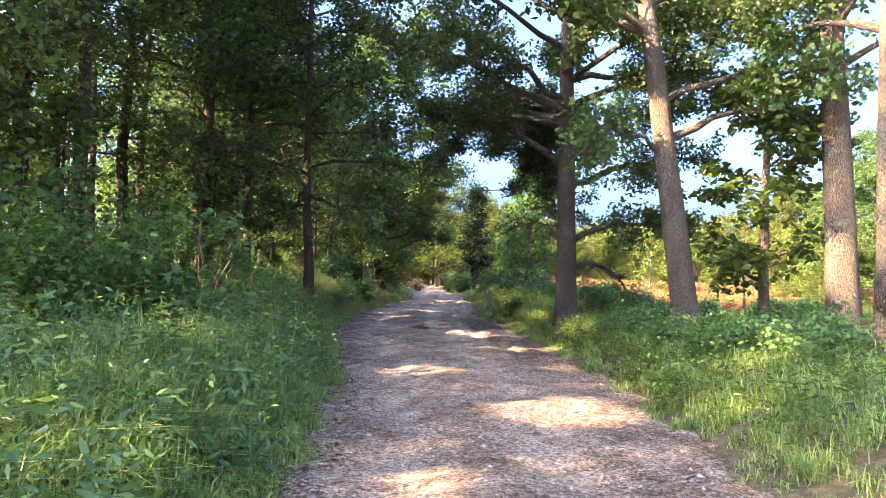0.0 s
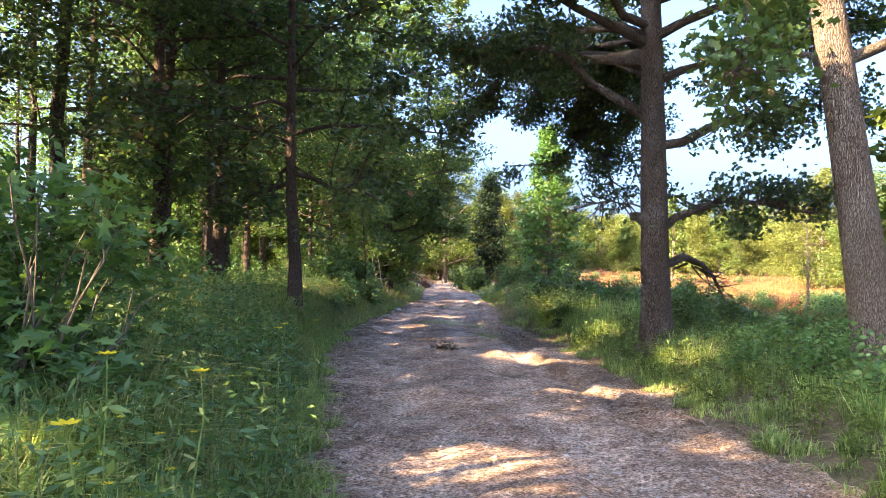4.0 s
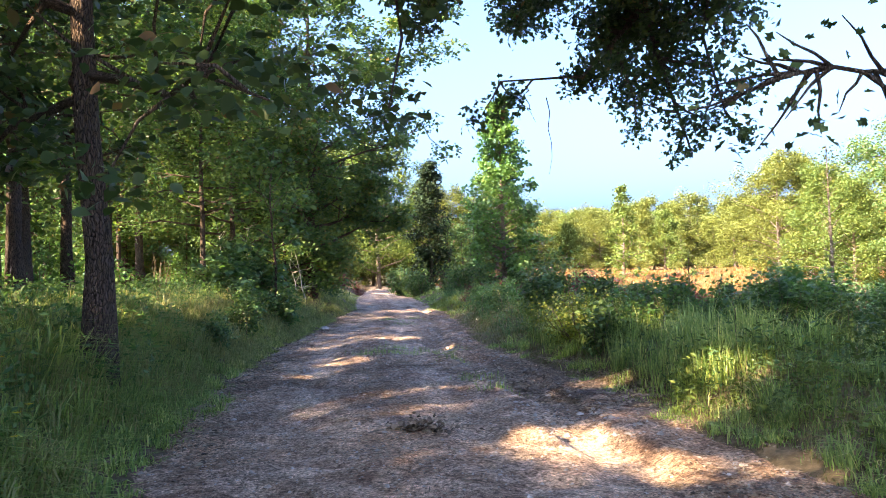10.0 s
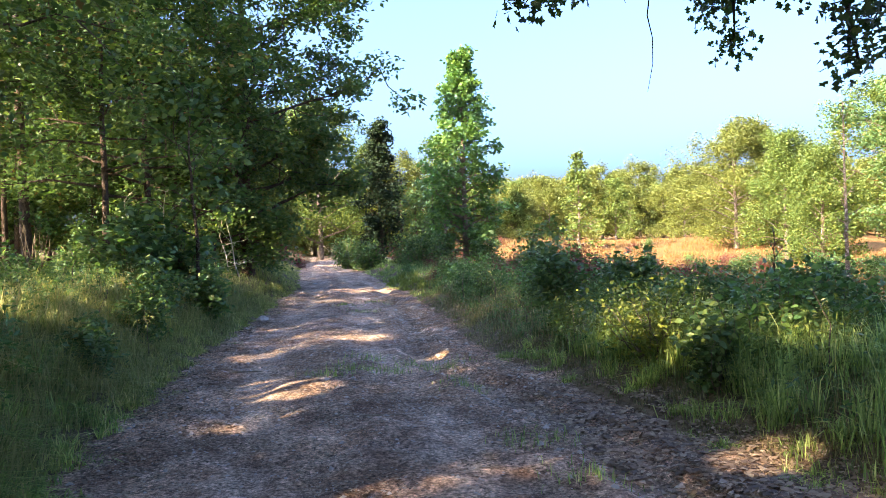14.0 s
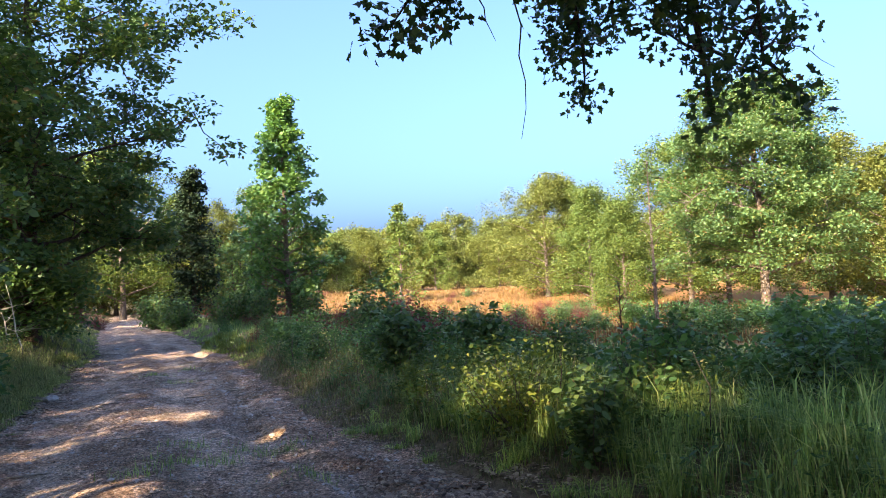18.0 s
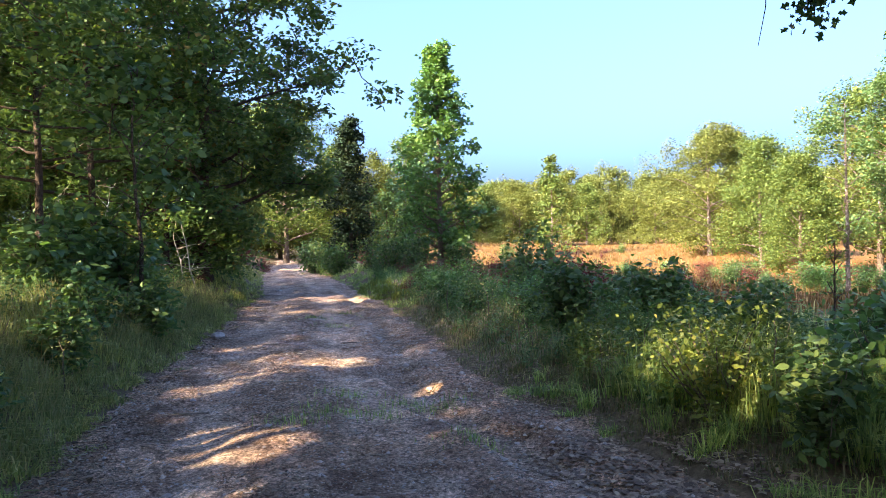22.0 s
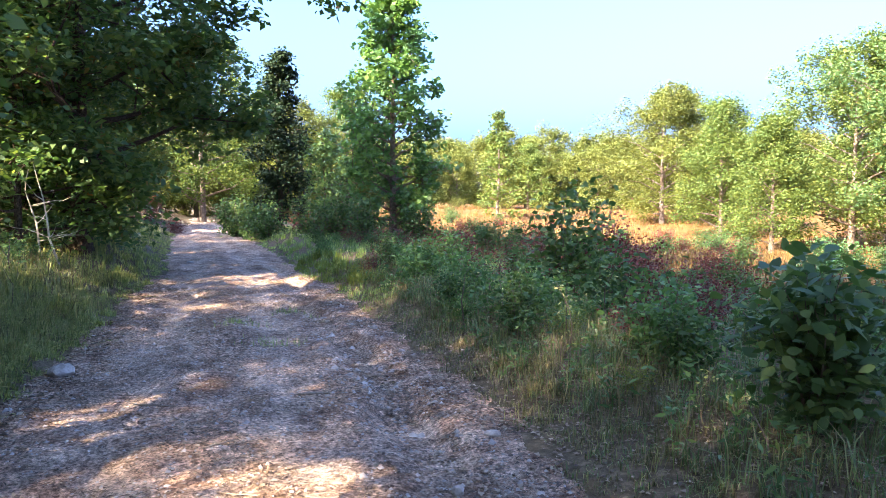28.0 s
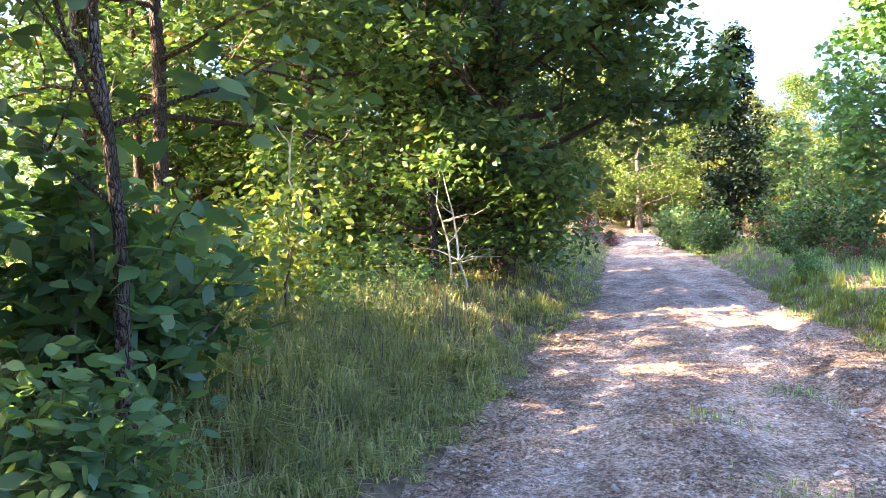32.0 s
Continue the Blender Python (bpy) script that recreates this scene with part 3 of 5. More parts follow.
PINE_KINDS = [tree_meshes("p", 40 + k, PINE_BARK, NEEDLE, h, r, b, sp, li, 5, 0.1, dome, 20, 0.36, 0.26, RHOMB)
              for k, (h, r, b, sp, li) in enumerate([(19, 0.19, 9.0, 2.6, 20), (17, 0.16, 8.0, 2.4, 18)])]
FAR_KINDS = [tree_meshes("f", 60 + k, PALE_BARK, mat, h, 0.22, b, sp, li, 6, 0.3, dome, 11, 0.66, 0.70, twigs=0.0)
             for k, (h, b, sp, li, mat) in enumerate([(11, 1.0, 4.2, 24, LIGHT_LEAF), (12, 1.5, 4.6, 24, WOOD_LEAF), (10, 0.8, 3.6, 22, LIGHT_LEAF), (11, 0.8, 3.0, 24, GUM_LEAF)])]
LINE_KINDS = [tree_meshes("l", 80 + k, PALE_BARK, mat, h, 0.22, b, sp, li + 10, 4, 0.3, dome, 58, 0.66, 0.34, twigs=0.0, flat=0.9)
              for k, (h, b, sp, li, mat) in enumerate([(11, 0.6, 4.2, 22, LIGHT_LEAF), (12, 0.8, 4.6, 22, LIGHT_LEAF), (10, 0.6, 3.6, 20, LIGHT_LEAF), (11, 0.6, 3.0, 22, GUM_LEAF)])]
MID_KINDS = [tree_meshes("m", 60 + k, PALE_BARK, mat, h, 0.22, b, sp, li + 8, 4, 0.3, dome, 150, 0.60, 0.20, twigs=0.2, flat=0.9)
             for k, (h, b, sp, li, mat) in enumerate([(11, 1.0, 4.0, 24, LIGHT_LEAF), (12, 1.5, 4.4, 24, GUM_LEAF), (10, 0.8, 3.4, 22, LIGHT_LEAF), (11, 0.8, 2.8, 24, GUM_LEAF)])]
POINTY = tree_meshes("pt", 77, PALE_BARK, GUM_LEAF, 10.5, 0.16, 0.6, 2.5, 30, 5, 0.3, cone, 14, 0.4, 0.34)

# the woods on the high side of the road
rngw = np.random.RandomState(5)
taken = [(-2.7, 17.9), (-5.3, 38.3), (-6.8, 20.0), (-9.7, 20.4), (-5.5, 20.2), (-10.1, 33.7)]


def woods():
    made = []
    for _ in range(900):
        if len(made) >= 60:
            break
        y = rngw.uniform(-24, 88)
        d = 2.2 + 36 * rngw.uniform(0, 1) ** 1.35
        x = float(edge_l(y)) - d
        if y < 13 and d < 6.5 or y > 43 and d < 15 or any((x - a) ** 2 + (y - b) ** 2 < 5.0 for a, b in taken):
            continue
        taken.append((x, y))
        made.append((x, y, d))
    for _ in range(400):
        if len(made) >= 74:
            break
        y, d = (rngw.uniform(-10, 12), rngw.uniform(9, 24)) if len(made) < 67 else (rngw.uniform(-20, 34), rngw.uniform(7, 22))
        x = float(edge_l(y)) - d
        if any((x - a) ** 2 + (y - b) ** 2 < 4.5 for a, b in taken):
            continue
        taken.append((x, y))
        made.append((x, y, d))
    for i, (x, y, d) in enumerate(made):
        if y < -1 and i % 4 or d > 22 and i % 2:
            continue
        pine = rngw.rand() < 0.22 and d > 5
        kind = PINE_KINDS[rngw.randint(2)] if pine else (WOOD_KINDS if d < 10 else DEEP_KINDS)[rngw.randint(4)]
        plant_tree("pine_tree" if pine else "woodland_tree", kind, (x, y, hz(x, y) - 0.05),
                   "tall dark pine with a bare straight trunk in the woods" if pine else "slender leafy hardwood with dark bark in the woods",
                   "tree", "trees of the roadside woods", rngw.uniform(0, 360), rngw.uniform(0.8, 1.12))


woods()
for (x, y), k, s in (((-6.8, 20.0), 1, 0.9), ((-5.5, 20.2), 1, 0.85), ((-10.1, 33.7), 0, 1.0), ((-8.8, 23.4), 1, 1.0)):
    plant_tree("woodland_tree", WOOD_KINDS[k], (x, y, hz(x, y) - 0.05), "dark-barked hardwood standing in tall grass beside the road", "tree", "trees of the roadside woods", 40 * x, s)
plant_tree("pine_tree", PINE_KINDS[0], (-8.95, 19.4, hz(-8.95, 19.4) - 0.05), "tall dark pine with a bare straight trunk in the woods", "tree", "trees of the roadside woods", 10, 1.0)

# the woods go on unseen behind the walker, added for shade; last two show
for x, y, k, s in ((-4.6, 2.2, 0, 0.9), (-6.2, -1.6, 2, 1.0), (-8.4, 1.4, 1, 0.9), (-9.5, -3.8, 0, 1.0), (-5.0, -5.4, 3, 1.1), (-12.2, -1.0, 0, 1.05), (-12.8, -6.8, 1, 1.0), (-8.2, -8.8, 2, 1.0), (-3.4, 6.0, 3, 0.8), (-7.0, 5.4, 2, 1.0), (-15.6, -4.4, 1, 0.95), (-6.6, 8.4, 1, 0.95), (-5.6, 12.6, 1, 0.95), (-8.3, 14.5, 1, 1.0)):
    plant_tree("woodland_tree", WOOD_KINDS[k], (x, y, hz(x, y) - 0.05), "slender leafy hardwood with dark bark in the woods", "tree", "trees of the roadside woods", 63 * x + 11 * y, s)

# dense dark trees that overhang the bank
BANK_OAK = tree_meshes("bo", 94, PINE_BARK, POST_OAK_LEAF, 12.5, 0.135, 2.7, 2.75, 38, 10, 0.02, dome, 56, 0.28, 0.13, OVAL, sag=0.16)
plant_tree("oak_tree", BANK_OAK, (-2.7, 17.9, hz(-2.7, 17.9) - 0.05), "dark leafy oak whose low limbs droop over the grassy bank", "tree", "dark oaks of the bank", 0)
DENSE = [tree_meshes("dn", 95 + k, PINE_BARK, POST_OAK_LEAF if k == 0 else OAK_LEAF, h, r, b, sp, 26, 6, 0.05, dome, 80, 0.48, 0.15, sag=0.12) for k, (h, r, b, sp) in enumerate([(12.5, 0.12, 3.6, 2.8), (14.0, 0.15, 3.2, 3.4), (10.5, 0.10, 2.4, 2.8)])]
# those with y under 14 stand out of view, added to shade the road
for x, y, k, s in ((-8.0, 7.6, 1, 1.0), (-7.4, 23.6, 1, 0.95), (-8.8, 27.5, 1, 0.95), (-7.6, 32.4, 2, 0.88), (-9.2, 30.0, 0, 1.0), (-9.2, 11.0, 1, 1.0), (-12.6, 9.2, 1, 1.05), (-11.6, 12.2, 1, 1.0), (-10.6, 15.6, 0, 1.05), (-7.2, 20.8, 0, 0.95), (-9.8, 21.5, 1, 0.95), (-7.8, 35.6, 2, 1.0), (-8.5, 13.5, 0, 0.95), (-6.0, 9.3, 0, 0.8)):
    plant_tree("oak_tree", DENSE[k], (x, y, hz(x, y) - 0.05), "dark leafy oak with a thin trunk on the grassy bank", "tree", "dark oaks of the bank", 57 * x + 20 * y, s)

# broad leafy trees that lean over the road farther on
BIG = [tree_meshes("b", 90 + k, PINE_BARK, OAK_LEAF, h, 0.17, 0.7, sp, 44, 9, 0.15, lambda f: 0.42 + 0.72 * math.sin(math.pi * (0.06 + 0.86 * f)), 120, 0.42, 0.18) for k, (h, sp) in enumerate([(13.5, 4.3), (12.0, 4.0)])]
for x, y, k, turn, s in ((-5.8, 38.5, 0, 20, 1.0), (-9.6, 42.0, 0, 200, 0.92), (-16.0, 50.0, 1, 70, 1.0), (-14.5, 40, 1, 300, 0.9)):
    plant_tree("oak_tree", BIG[k], (x, y, hz(x, y) - 0.05), "broad dark green oak leafy down to the grass by the road", "tree", "", turn, s)

LOW_OAK = tree_meshes("lo", 99, PINE_BARK, WOOD_LEAF, 5.6, 0.07, 0.25, 2.0, 26, 4, 0.1, lambda f: 1.0 - 0.45 * f, 46, 0.34, 0.14)
for x, y, turn, s in ((-6.4, 36.9, 0, 1.0), (-7.9, 38.2, 90, 1.1), (-6.2, 40.4, 200, 0.95), (-8.2, 42.5, 30, 1.1)):
    plant_tree("young_oak", LOW_OAK, (x, y, hz(x, y) - 0.05), "young dark oak leafy down to the roadside grass", "young tree", "young oaks by the road", turn, s)

# beyond the bend
for x, y, k, s in ((-14, 72, 0, 1.0), (-10, 82, 1, 1.1), (-19, 66, 2, 1.0), (-6, 92, 3, 1.0), (-2.5, 84, 0, 0.8), (-16, 95, 1, 1.2), (-24, 84, 0, 1.2), (2, 98, 1, 0.9), (-12.5, 64, 2, 0.6), (-11.5, 57, 3, 0.5), (-14.5, 60, 0, 0.6), (-13.0, 68, 3, 0.75), (-19, 102, 0, 0.9), (-14, 104, 1, 1.0), (-9.5, 101, 2, 0.9), (-23, 106, 3, 1.0), (-16, 108, 1, 1.1)):
    plant_tree("hardwood_tree", MID_KINDS[k], (x, y, hz(x, y) - 0.1), "leafy green hardwood closing the end of the road", "tree", "trees beyond the bend", 77 * x, s)

# ---- the roadside marks: columnar tree, tall gum, saplings ----
CEDAR_LEAF = leaf_material("cedar_leaf", [(0.0, (0.010, 0.022, 0.013)), (1.0, (0.026, 0.048, 0.022))], (1.2, 1.3, 0.6), 0.6, 0.10, 0.2)
COLUMN = tree_meshes("c", 101, PINE_BARK, CEDAR_LEAF, 7.6, 0.13, 0.4, 1.35, 38, 6, 0.5, column, 40, 0.28, 0.16, shape=OVAL)
plant_tree("cedar_tree", COLUMN, (-2.6, 55.3, hz(-2.6, 55.3)), "dark narrow columnar cedar beside the road", "tree", "", 0)
GUM = tree_meshes("g", 103, PALE_BARK, STAR_LEAF, 9.9, 0.13, 0.5, 2.1, 62, 5, 0.30, lambda f: 0.66 + 1.15 * f if f < 0.3 else 1.0 - 1.2 * (f - 0.3), 26, 0.28, 0.19, shape=RHOMB * [1.5, 1], wobble=0.01)
plant_tree("sweetgum_tree", GUM, (1.75, 48.3, hz(1.75, 48.3)), "tall pointed sweetgum with bright green top at the road's edge", "tree", "", 0)
SAPLING = tree_meshes("s", 105, PINE_BARK, WOOD_LEAF, 4.2, 0.05, 0.8, 0.75, 18, 4, 0.4, column, 12, 0.2, 0.18)
for x, y, s in ((-0.6, 55.0, 0.95), (0.35, 54.0, 0.8), (-1.6, 58.0, 1.1), (-0.2, 60.0, 1.2)):
    plant_tree("young_tree", SAPLING, (x, y, hz(x, y)), "thin young tree with reddish undergrowth at its foot", "young tree", "young trees by the bend", 90 * s, s)

# ---- the far side of the meadow ----
rngf = np.random.RandomState(11)


def far_woods():
    n = 0
    for ring, (d0, d1, count, s0) in enumerate(((92, 102, 44, 0.62), (104, 112, 46, 0.76), (116, 128, 40, 0.90))):
        for i in range(count):
            a = radians(-12 + 92 * (i + rngf.uniform(0, 0.9)) / count)
            d = rngf.uniform(d0, d1) * (1.0 - 0.45 * smooth(radians(30), radians(62), a))
            x, y = d * math.sin(a), 14 + d * math.cos(a)
            plant_tree("hardwood_tree", LINE_KINDS[rngf.randint(4)], (x, y, hz(x, y) - 0.2), "sunlit yellow-green hardwood at the far edge of the meadow", "tree",
                       "tree line across the meadow", rngf.uniform(0, 360), s0 * rngf.uniform(0.88, 1.08))


far_woods()
plant_tree("pointed_tree", POINTY, (13.7, 80.5, hz(13.7, 80.5) - 0.2), "pointed green tree standing before the tree line", "tree", "", 30, 0.85)
for x, y, k, s in ((27.5, 79, 0, 0.95), (31, 82, 0, 0.95), (27.3, 69.5, 3, 0.85), (24.8, 60, 3, 0.7), (30.0, 60, 1, 0.95), (36, 64, 0, 1.0), (40, 58, 2, 1.1)):
    plant_tree("hardwood_tree", MID_KINDS[k], (x, y, hz(x, y) - 0.2), "rounded sunlit hardwood at the meadow's edge", "tree", "trees at the meadow's edge", 50 * x, s)
BROAD = tree_meshes("br", 111, PALE_BARK, OAK_LEAF, 11.0, 0.25, 2.4, 3.7, 46, 5, 0.25, dome, 260, 0.52, 0.16, twigs=0.5)
plant_tree("broad_tree", BROAD, (24.0, 45.4, hz(24, 45.4) - 0.1), "broad-crowned green tree with a forked pale trunk in the meadow", "tree", "", 0)
for x, y, k, s in ((31.5, 45, 2, 0.8), (37, 40, 0, 0.9), (33, 33, 3, 0.75), (40, 30, 1, 0.95), (30, 26, 2, 0.8), (42, 20, 0, 1.0), (33, 14, 3, 0.9), (27, 36, 2, 0.6)):
    plant_tree("hardwood_tree", MID_KINDS[k], (x, y, hz(x, y) - 0.2), "sunlit hardwood on the low side of the meadow", "tree", "trees at the meadow's edge", 31 * x, s)

# more woods, far back, that close the view between the trunks
rngb = np.random.RandomState(23)
for i in range(20):
    y = -30 + 125 * (i + rngb.uniform(0, 0.9)) / 20
    x = float(edge_l(y)) - rngb.uniform(30, 52)
    plant_tree("hardwood_tree", FAR_KINDS[(1, 0, 1, 3)[i % 4]], (x, y, hz(x, y) - 0.3), "leafy hardwood deep in the woods", "tree", "trees deep in the woods", rngb.uniform(0, 360), rngb.uniform(0.9, 1.25))
for i in range(10):
    x, y = -26 + 52 * (i + rngb.uniform(0, 0.9)) / 10, rngb.uniform(-44, -32)
    plant_tree("hardwood_tree", FAR_KINDS[i % 4], (x, y, hz(x, y) - 0.3), "leafy hardwood deep in the woods", "tree", "trees deep in the woods", rngb.uniform(0, 360), rngb.uniform(0.8, 1.1))

# ---- the three old oaks on the low side ----
def bent(rng, a, b, n=7, sag=0.0, kink=0.06):
    a, b = np.array(a, float), np.array(b, float)
    s = np.linspace(0, 1, n)[:, None]
    d = np.linalg.norm(b - a)
    off = np.cumsum(rng.randn(n, 3), axis=0) * kink * d / n
    off -= off[0] + (off[-1] - off[0]) * s
    return a + (b - a) * s + off + np.array([0, 0, 1.0]) * (sag * d * np.sin(np.pi * s))


def old_oak(place, top, r0, own_limbs, seed, label, spare=10, spare_base=4.0, spread=4.0, per=26, leaf=0.12, bark=OAK_BARK, dense=1.0, shape=LOBED, mat=OAK_LEAF):
    """An oak whose main limbs are given by their ends, with side shoots and lobed leaves in hanging sprays."""
    rng = np.random.RandomState(seed)
    ob = thing("oak_tree", place, label, "tree")
    z = np.concatenate([[0, 0.12, 0.35, 0.8], np.linspace(1.4, top[2], 16)])
    f = z / top[2]
    wob = np.cumsum(rng.randn(len(z), 2) * 0.022, axis=0)
    trunk = np.column_stack([top[0] * f + wob[:, 0] * f, top[1] * f + wob[:, 1] * f, z - 0.1])
    rad = r0 * (1 - 0.85 * f**1.1) * (1 + 0.75 * np.exp(-z / 0.22))
    wood = Heap()
    tube(wood, trunk, rad, 20, 0.025, rng)
    part("trunk", wood.mesh("trunk", bark, True), ob)
    crown = Heap()
    limbs = [(zz, tuple(e), r, sg) for zz, e, r, sg in own_limbs]
    az = rng.uniform(0, 6.28)
    for i in range(spare):
        zz = spare_base + (top[2] - 0.4 - spare_base) * (i + 0.5) / spare
        az += 2.4 + rng.uniform(-0.4, 0.4)
        ln = spread * rng.uniform(0.65, 1.1) * (1.15 - 0.6 * i / spare)
        el = rng.uniform(0.0, 0.45) + 0.5 * i / spare
        c = [np.interp(zz, z, trunk[:, k]) for k in range(3)]
        limbs.append((zz, (c[0] + ln * math.cos(az) * math.cos(el), c[1] + ln * math.sin(az) * math.cos(el), c[2] + ln * math.sin(el)), 0.07, 0.05))
    for zz, end, r, sg in limbs:
        c = [np.interp(zz, z, trunk[:, k]) for k in range(3)]
        if isinstance(end[0], tuple):       # a limb that hangs down by way of given points
            way = np.array([c, *end])
            run = np.concatenate([[0], np.cumsum(np.linalg.norm(np.diff(way, axis=0), axis=1))])
            at8 = np.linspace(0, run[-1], 8)
            pts = np.column_stack([np.interp(at8, run, way[:, k]) for k in range(3)]) + rng.randn(8, 3) * 0.06 * np.linspace(0, 1, 8)[:, None]
            end = end[-1]
        else:
            pts = bent(rng, c, end, 8, sg, 0.20)
        limb = Heap()
        tube(limb, pts, np.linspace(r, 0.012, 8), 7, 0.06, rng)
        length = np.linalg.norm(pts[-1] - pts[0])
        tips = []
        for _ in range(int((6 + 4.2 * length) * dense)):
            t = rng.uniform(0.22, 1.0) ** 0.8
            p = np.array([np.interp(t, np.linspace(0, 1, 8), pts[:, k]) for k in range(3)])
            d = (pts[-1] - pts[0]) / length * 0.6 + rng.randn(3) * 0.75 + np.array([0, 0, -0.12])
            e = p + d / np.linalg.norm(d) * rng.uniform(0.28, 0.70)
            sh = bent(rng, p, e, 4, 0.0, 0.15)
            tube(limb, sh, np.array([0.016, 0.011, 0.008, 0.004]) + 0.1 * r * np.array([1, 0.5, 0.2, 0]), 4)
            tips += [sh[-1], sh[-2], (sh[-1] + sh[-2]) / 2]
        part("limb", limb.mesh("limb", bark, True), ob)
        tips = np.array(tips)
        at = np.repeat(tips, 2 if r < 0.02 else per // (4 if end[2] > 5.9 else 3), axis=0)
        high = pts[-1][2] > 5.9
        leaves(crown, at + np.clip(rng.randn(len(at), 3), -1.6, 1.6) * [0.13, 0.13, 0.11], leaf * (1.35 if high else 1.0), rng, RHOMB if high else shape, 0.35, 0.35)
    part("crown", opened(crown.mesh("crown", mat), ob.matrix_basis), ob)
    return ob


# limb ends are given from the foot of the tree
oak = old_oak((3.85, 15.9, hz(3.85, 15.9)), (-0.12, 0.5, 12.5), 0.235,
        [(1.9, (2.6, 0.9, 2.2), 0.075, 0.10), (3.3, (2.9, 0.2, 3.8), 0.085, 0.03), (4.3, (2.5, 0.2, 5.0), 0.075, 0.05), (3.7, (-3.2, 0.4, 5.0), 0.09, 0.06),
         (4.6, ((-0.4, 2.6, 6.0), (-0.75, 4.7, 5.3), (-0.9, 5.0, 4.3), (-0.5, 5.0, 3.8), (-0.3, 5.1, 3.1), (-0.05, 5.3, 2.55)), 0.10, 0),
         (4.4, ((-1.0, 3.4, 5.8), (-1.0, 5.8, 4.9), (-0.8, 6.5, 4.2), (-0.35, 6.9, 3.75)), 0.08, 0), (4.7, ((-0.4, 4.4, 5.6), (-0.3, 6.2, 4.6), (-0.1, 6.7, 4.1)), 0.07, 0), (4.5, ((-0.2, 3.2, 5.6), (0.0, 4.8, 4.2), (0.35, 5.3, 3.2)), 0.07, 0), (4.8, ((-1.5, 4.2, 5.7), (-2.2, 6.4, 5.4), (-2.4, 7.1, 5.0)), 0.08, 0),
         (4.6, ((-2.2, 2.2, 5.4), (-3.5, 3.9, 4.3)), 0.08, 0), (4.8, ((0.2, 4.2, 5.6), (0.45, 5.7, 4.6)), 0.07, 0), (4.7, ((-1.4, 3.0, 5.6), (-0.74, 4.85, 4.45), (-1.43, 4.94, 3.7), (-2.11, 4.84, 3.45), (-2.66, 4.73, 3.5)), 0.06, 0), (5.0, ((-1.6, 4.6, 6.2), (-2.3, 6.0, 5.1)), 0.07, 0),
         (4.9, (-3.6, -2.0, 5.8), 0.08, 0.05), (5.0, (-3.2, 2.4, 5.6), 0.08, 0.06), (5.2, (-2.2, -3.4, 5.6), 0.08, 0.05), (5.0, (2.4, -2.6, 5.2), 0.08, 0.04),
         (5.6, (3.6, 1.2, 5.4), 0.08, 0.06), (5.8, (0.6, -4.2, 6.0), 0.08, 0.05), (2.35, (-1.15, 0.0, 2.25), 0.016, 0.05)],
        3, "old post oak with furrowed bark and crooked limbs over the road", 18, 5.4, 4.8, per=90, leaf=0.088, dense=1.6, mat=POST_OAK_LEAF)
rngo = np.random.RandomState(4)
stub = Heap()
tube(stub, [(-0.15, -0.05, 2.02), (-0.30, -0.09, 2.10), (-0.39, -0.11, 2.10), (-0.40, -0.11, 2.10)], [0.11, 0.075, 0.065, 0.0], 9, 0.05, rngo)
part("broken_stub", stub.mesh("broken_stub", OAK_BARK, True), oak, "short broken branch stub")
for a, b in (((-2.05, 4.84, 3.39), (-2.05, 4.84, 2.39)), ((-2.34, 4.83, 3.46), (-2.2, 4.84, 3.08)), ((-0.45, 4.7, 3.2), (0.6, 4.75, 2.95)), ((0.2, 4.72, 3.14), (-0.25, 4.7, 2.7))):
    twigs = Heap()
    tube(twigs, bent(rngo, a, b, 6, 0.0, 0.18), [0.007, 0.006, 0.005, 0.004, 0.003, 0.002], 4)
    part("bare_twig", twigs.mesh("bare_twig", OAK_BARK, True), oak, "thin bare hanging twig")
dead = Heap()
tube(dead, [(0.15, 0.1, 1.35), (0.5, 0.7, 1.5), (0.95, 1.5, 1.38), (1.3, 2.3, 1.15), (1.6, 2.9, 0.75)], [0.07, 0.06, 0.05, 0.035, 0.01], 7, 0.08, rngo)
for _ in range(14):
    t = rngo.uniform(0.3, 1)
    p = np.array([0.15 + 1.4 * t, 0.1 + 2.7 * t, 1.45 - 0.5 * t * t])
    tube(dead, bent(rngo, p, p + rngo.randn(3) * [0.3, 0.3, 0.22] + [0.1, 0.1, -0.12], 4, 0, 0.2), [0.018, 0.012, 0.008, 0.003], 4)
part("dead_limb", dead.mesh("dead_limb", OAK_BARK, True), oak, "drooping dead limb with bare twigs")
old_oak((5.95, 13.3, hz(5.95, 13.3)), (-1.7, -0.2, 13.5), 0.235,
        [(3.6, (2.6, 0.6, 3.7), 0.08, 0.08), (4.3, (2.3, -1.2, 4.4), 0.07, 0.06), (3.4, (-2.0, -1.6, 3.0), 0.05, 0.10), (5.4, (-2.6, -1.5, 6.2), 0.08, 0.05), (6.0, (1.8, 2.6, 7.0), 0.08, 0.05)],
        5, "old oak with a leaning sunlit pale-barked trunk", 14, 5.2, 4.4, bark=PALE_BARK, dense=1.4, per=45, leaf=0.12)
old_oak((8.5, 13.2, hz(8.5, 13.2)), (-0.4, 0.3, 12.0), 0.29, [(4.5, (-1.6, 1.2, 5.0), 0.07, 0.05), (5.0, (2.0, -1.0, 5.6), 0.07, 0.05)],
        6, "old oak with a thick sunlit pale trunk", 12, 4.8, 4.2, bark=PALE_BARK, dense=0.9, per=36)
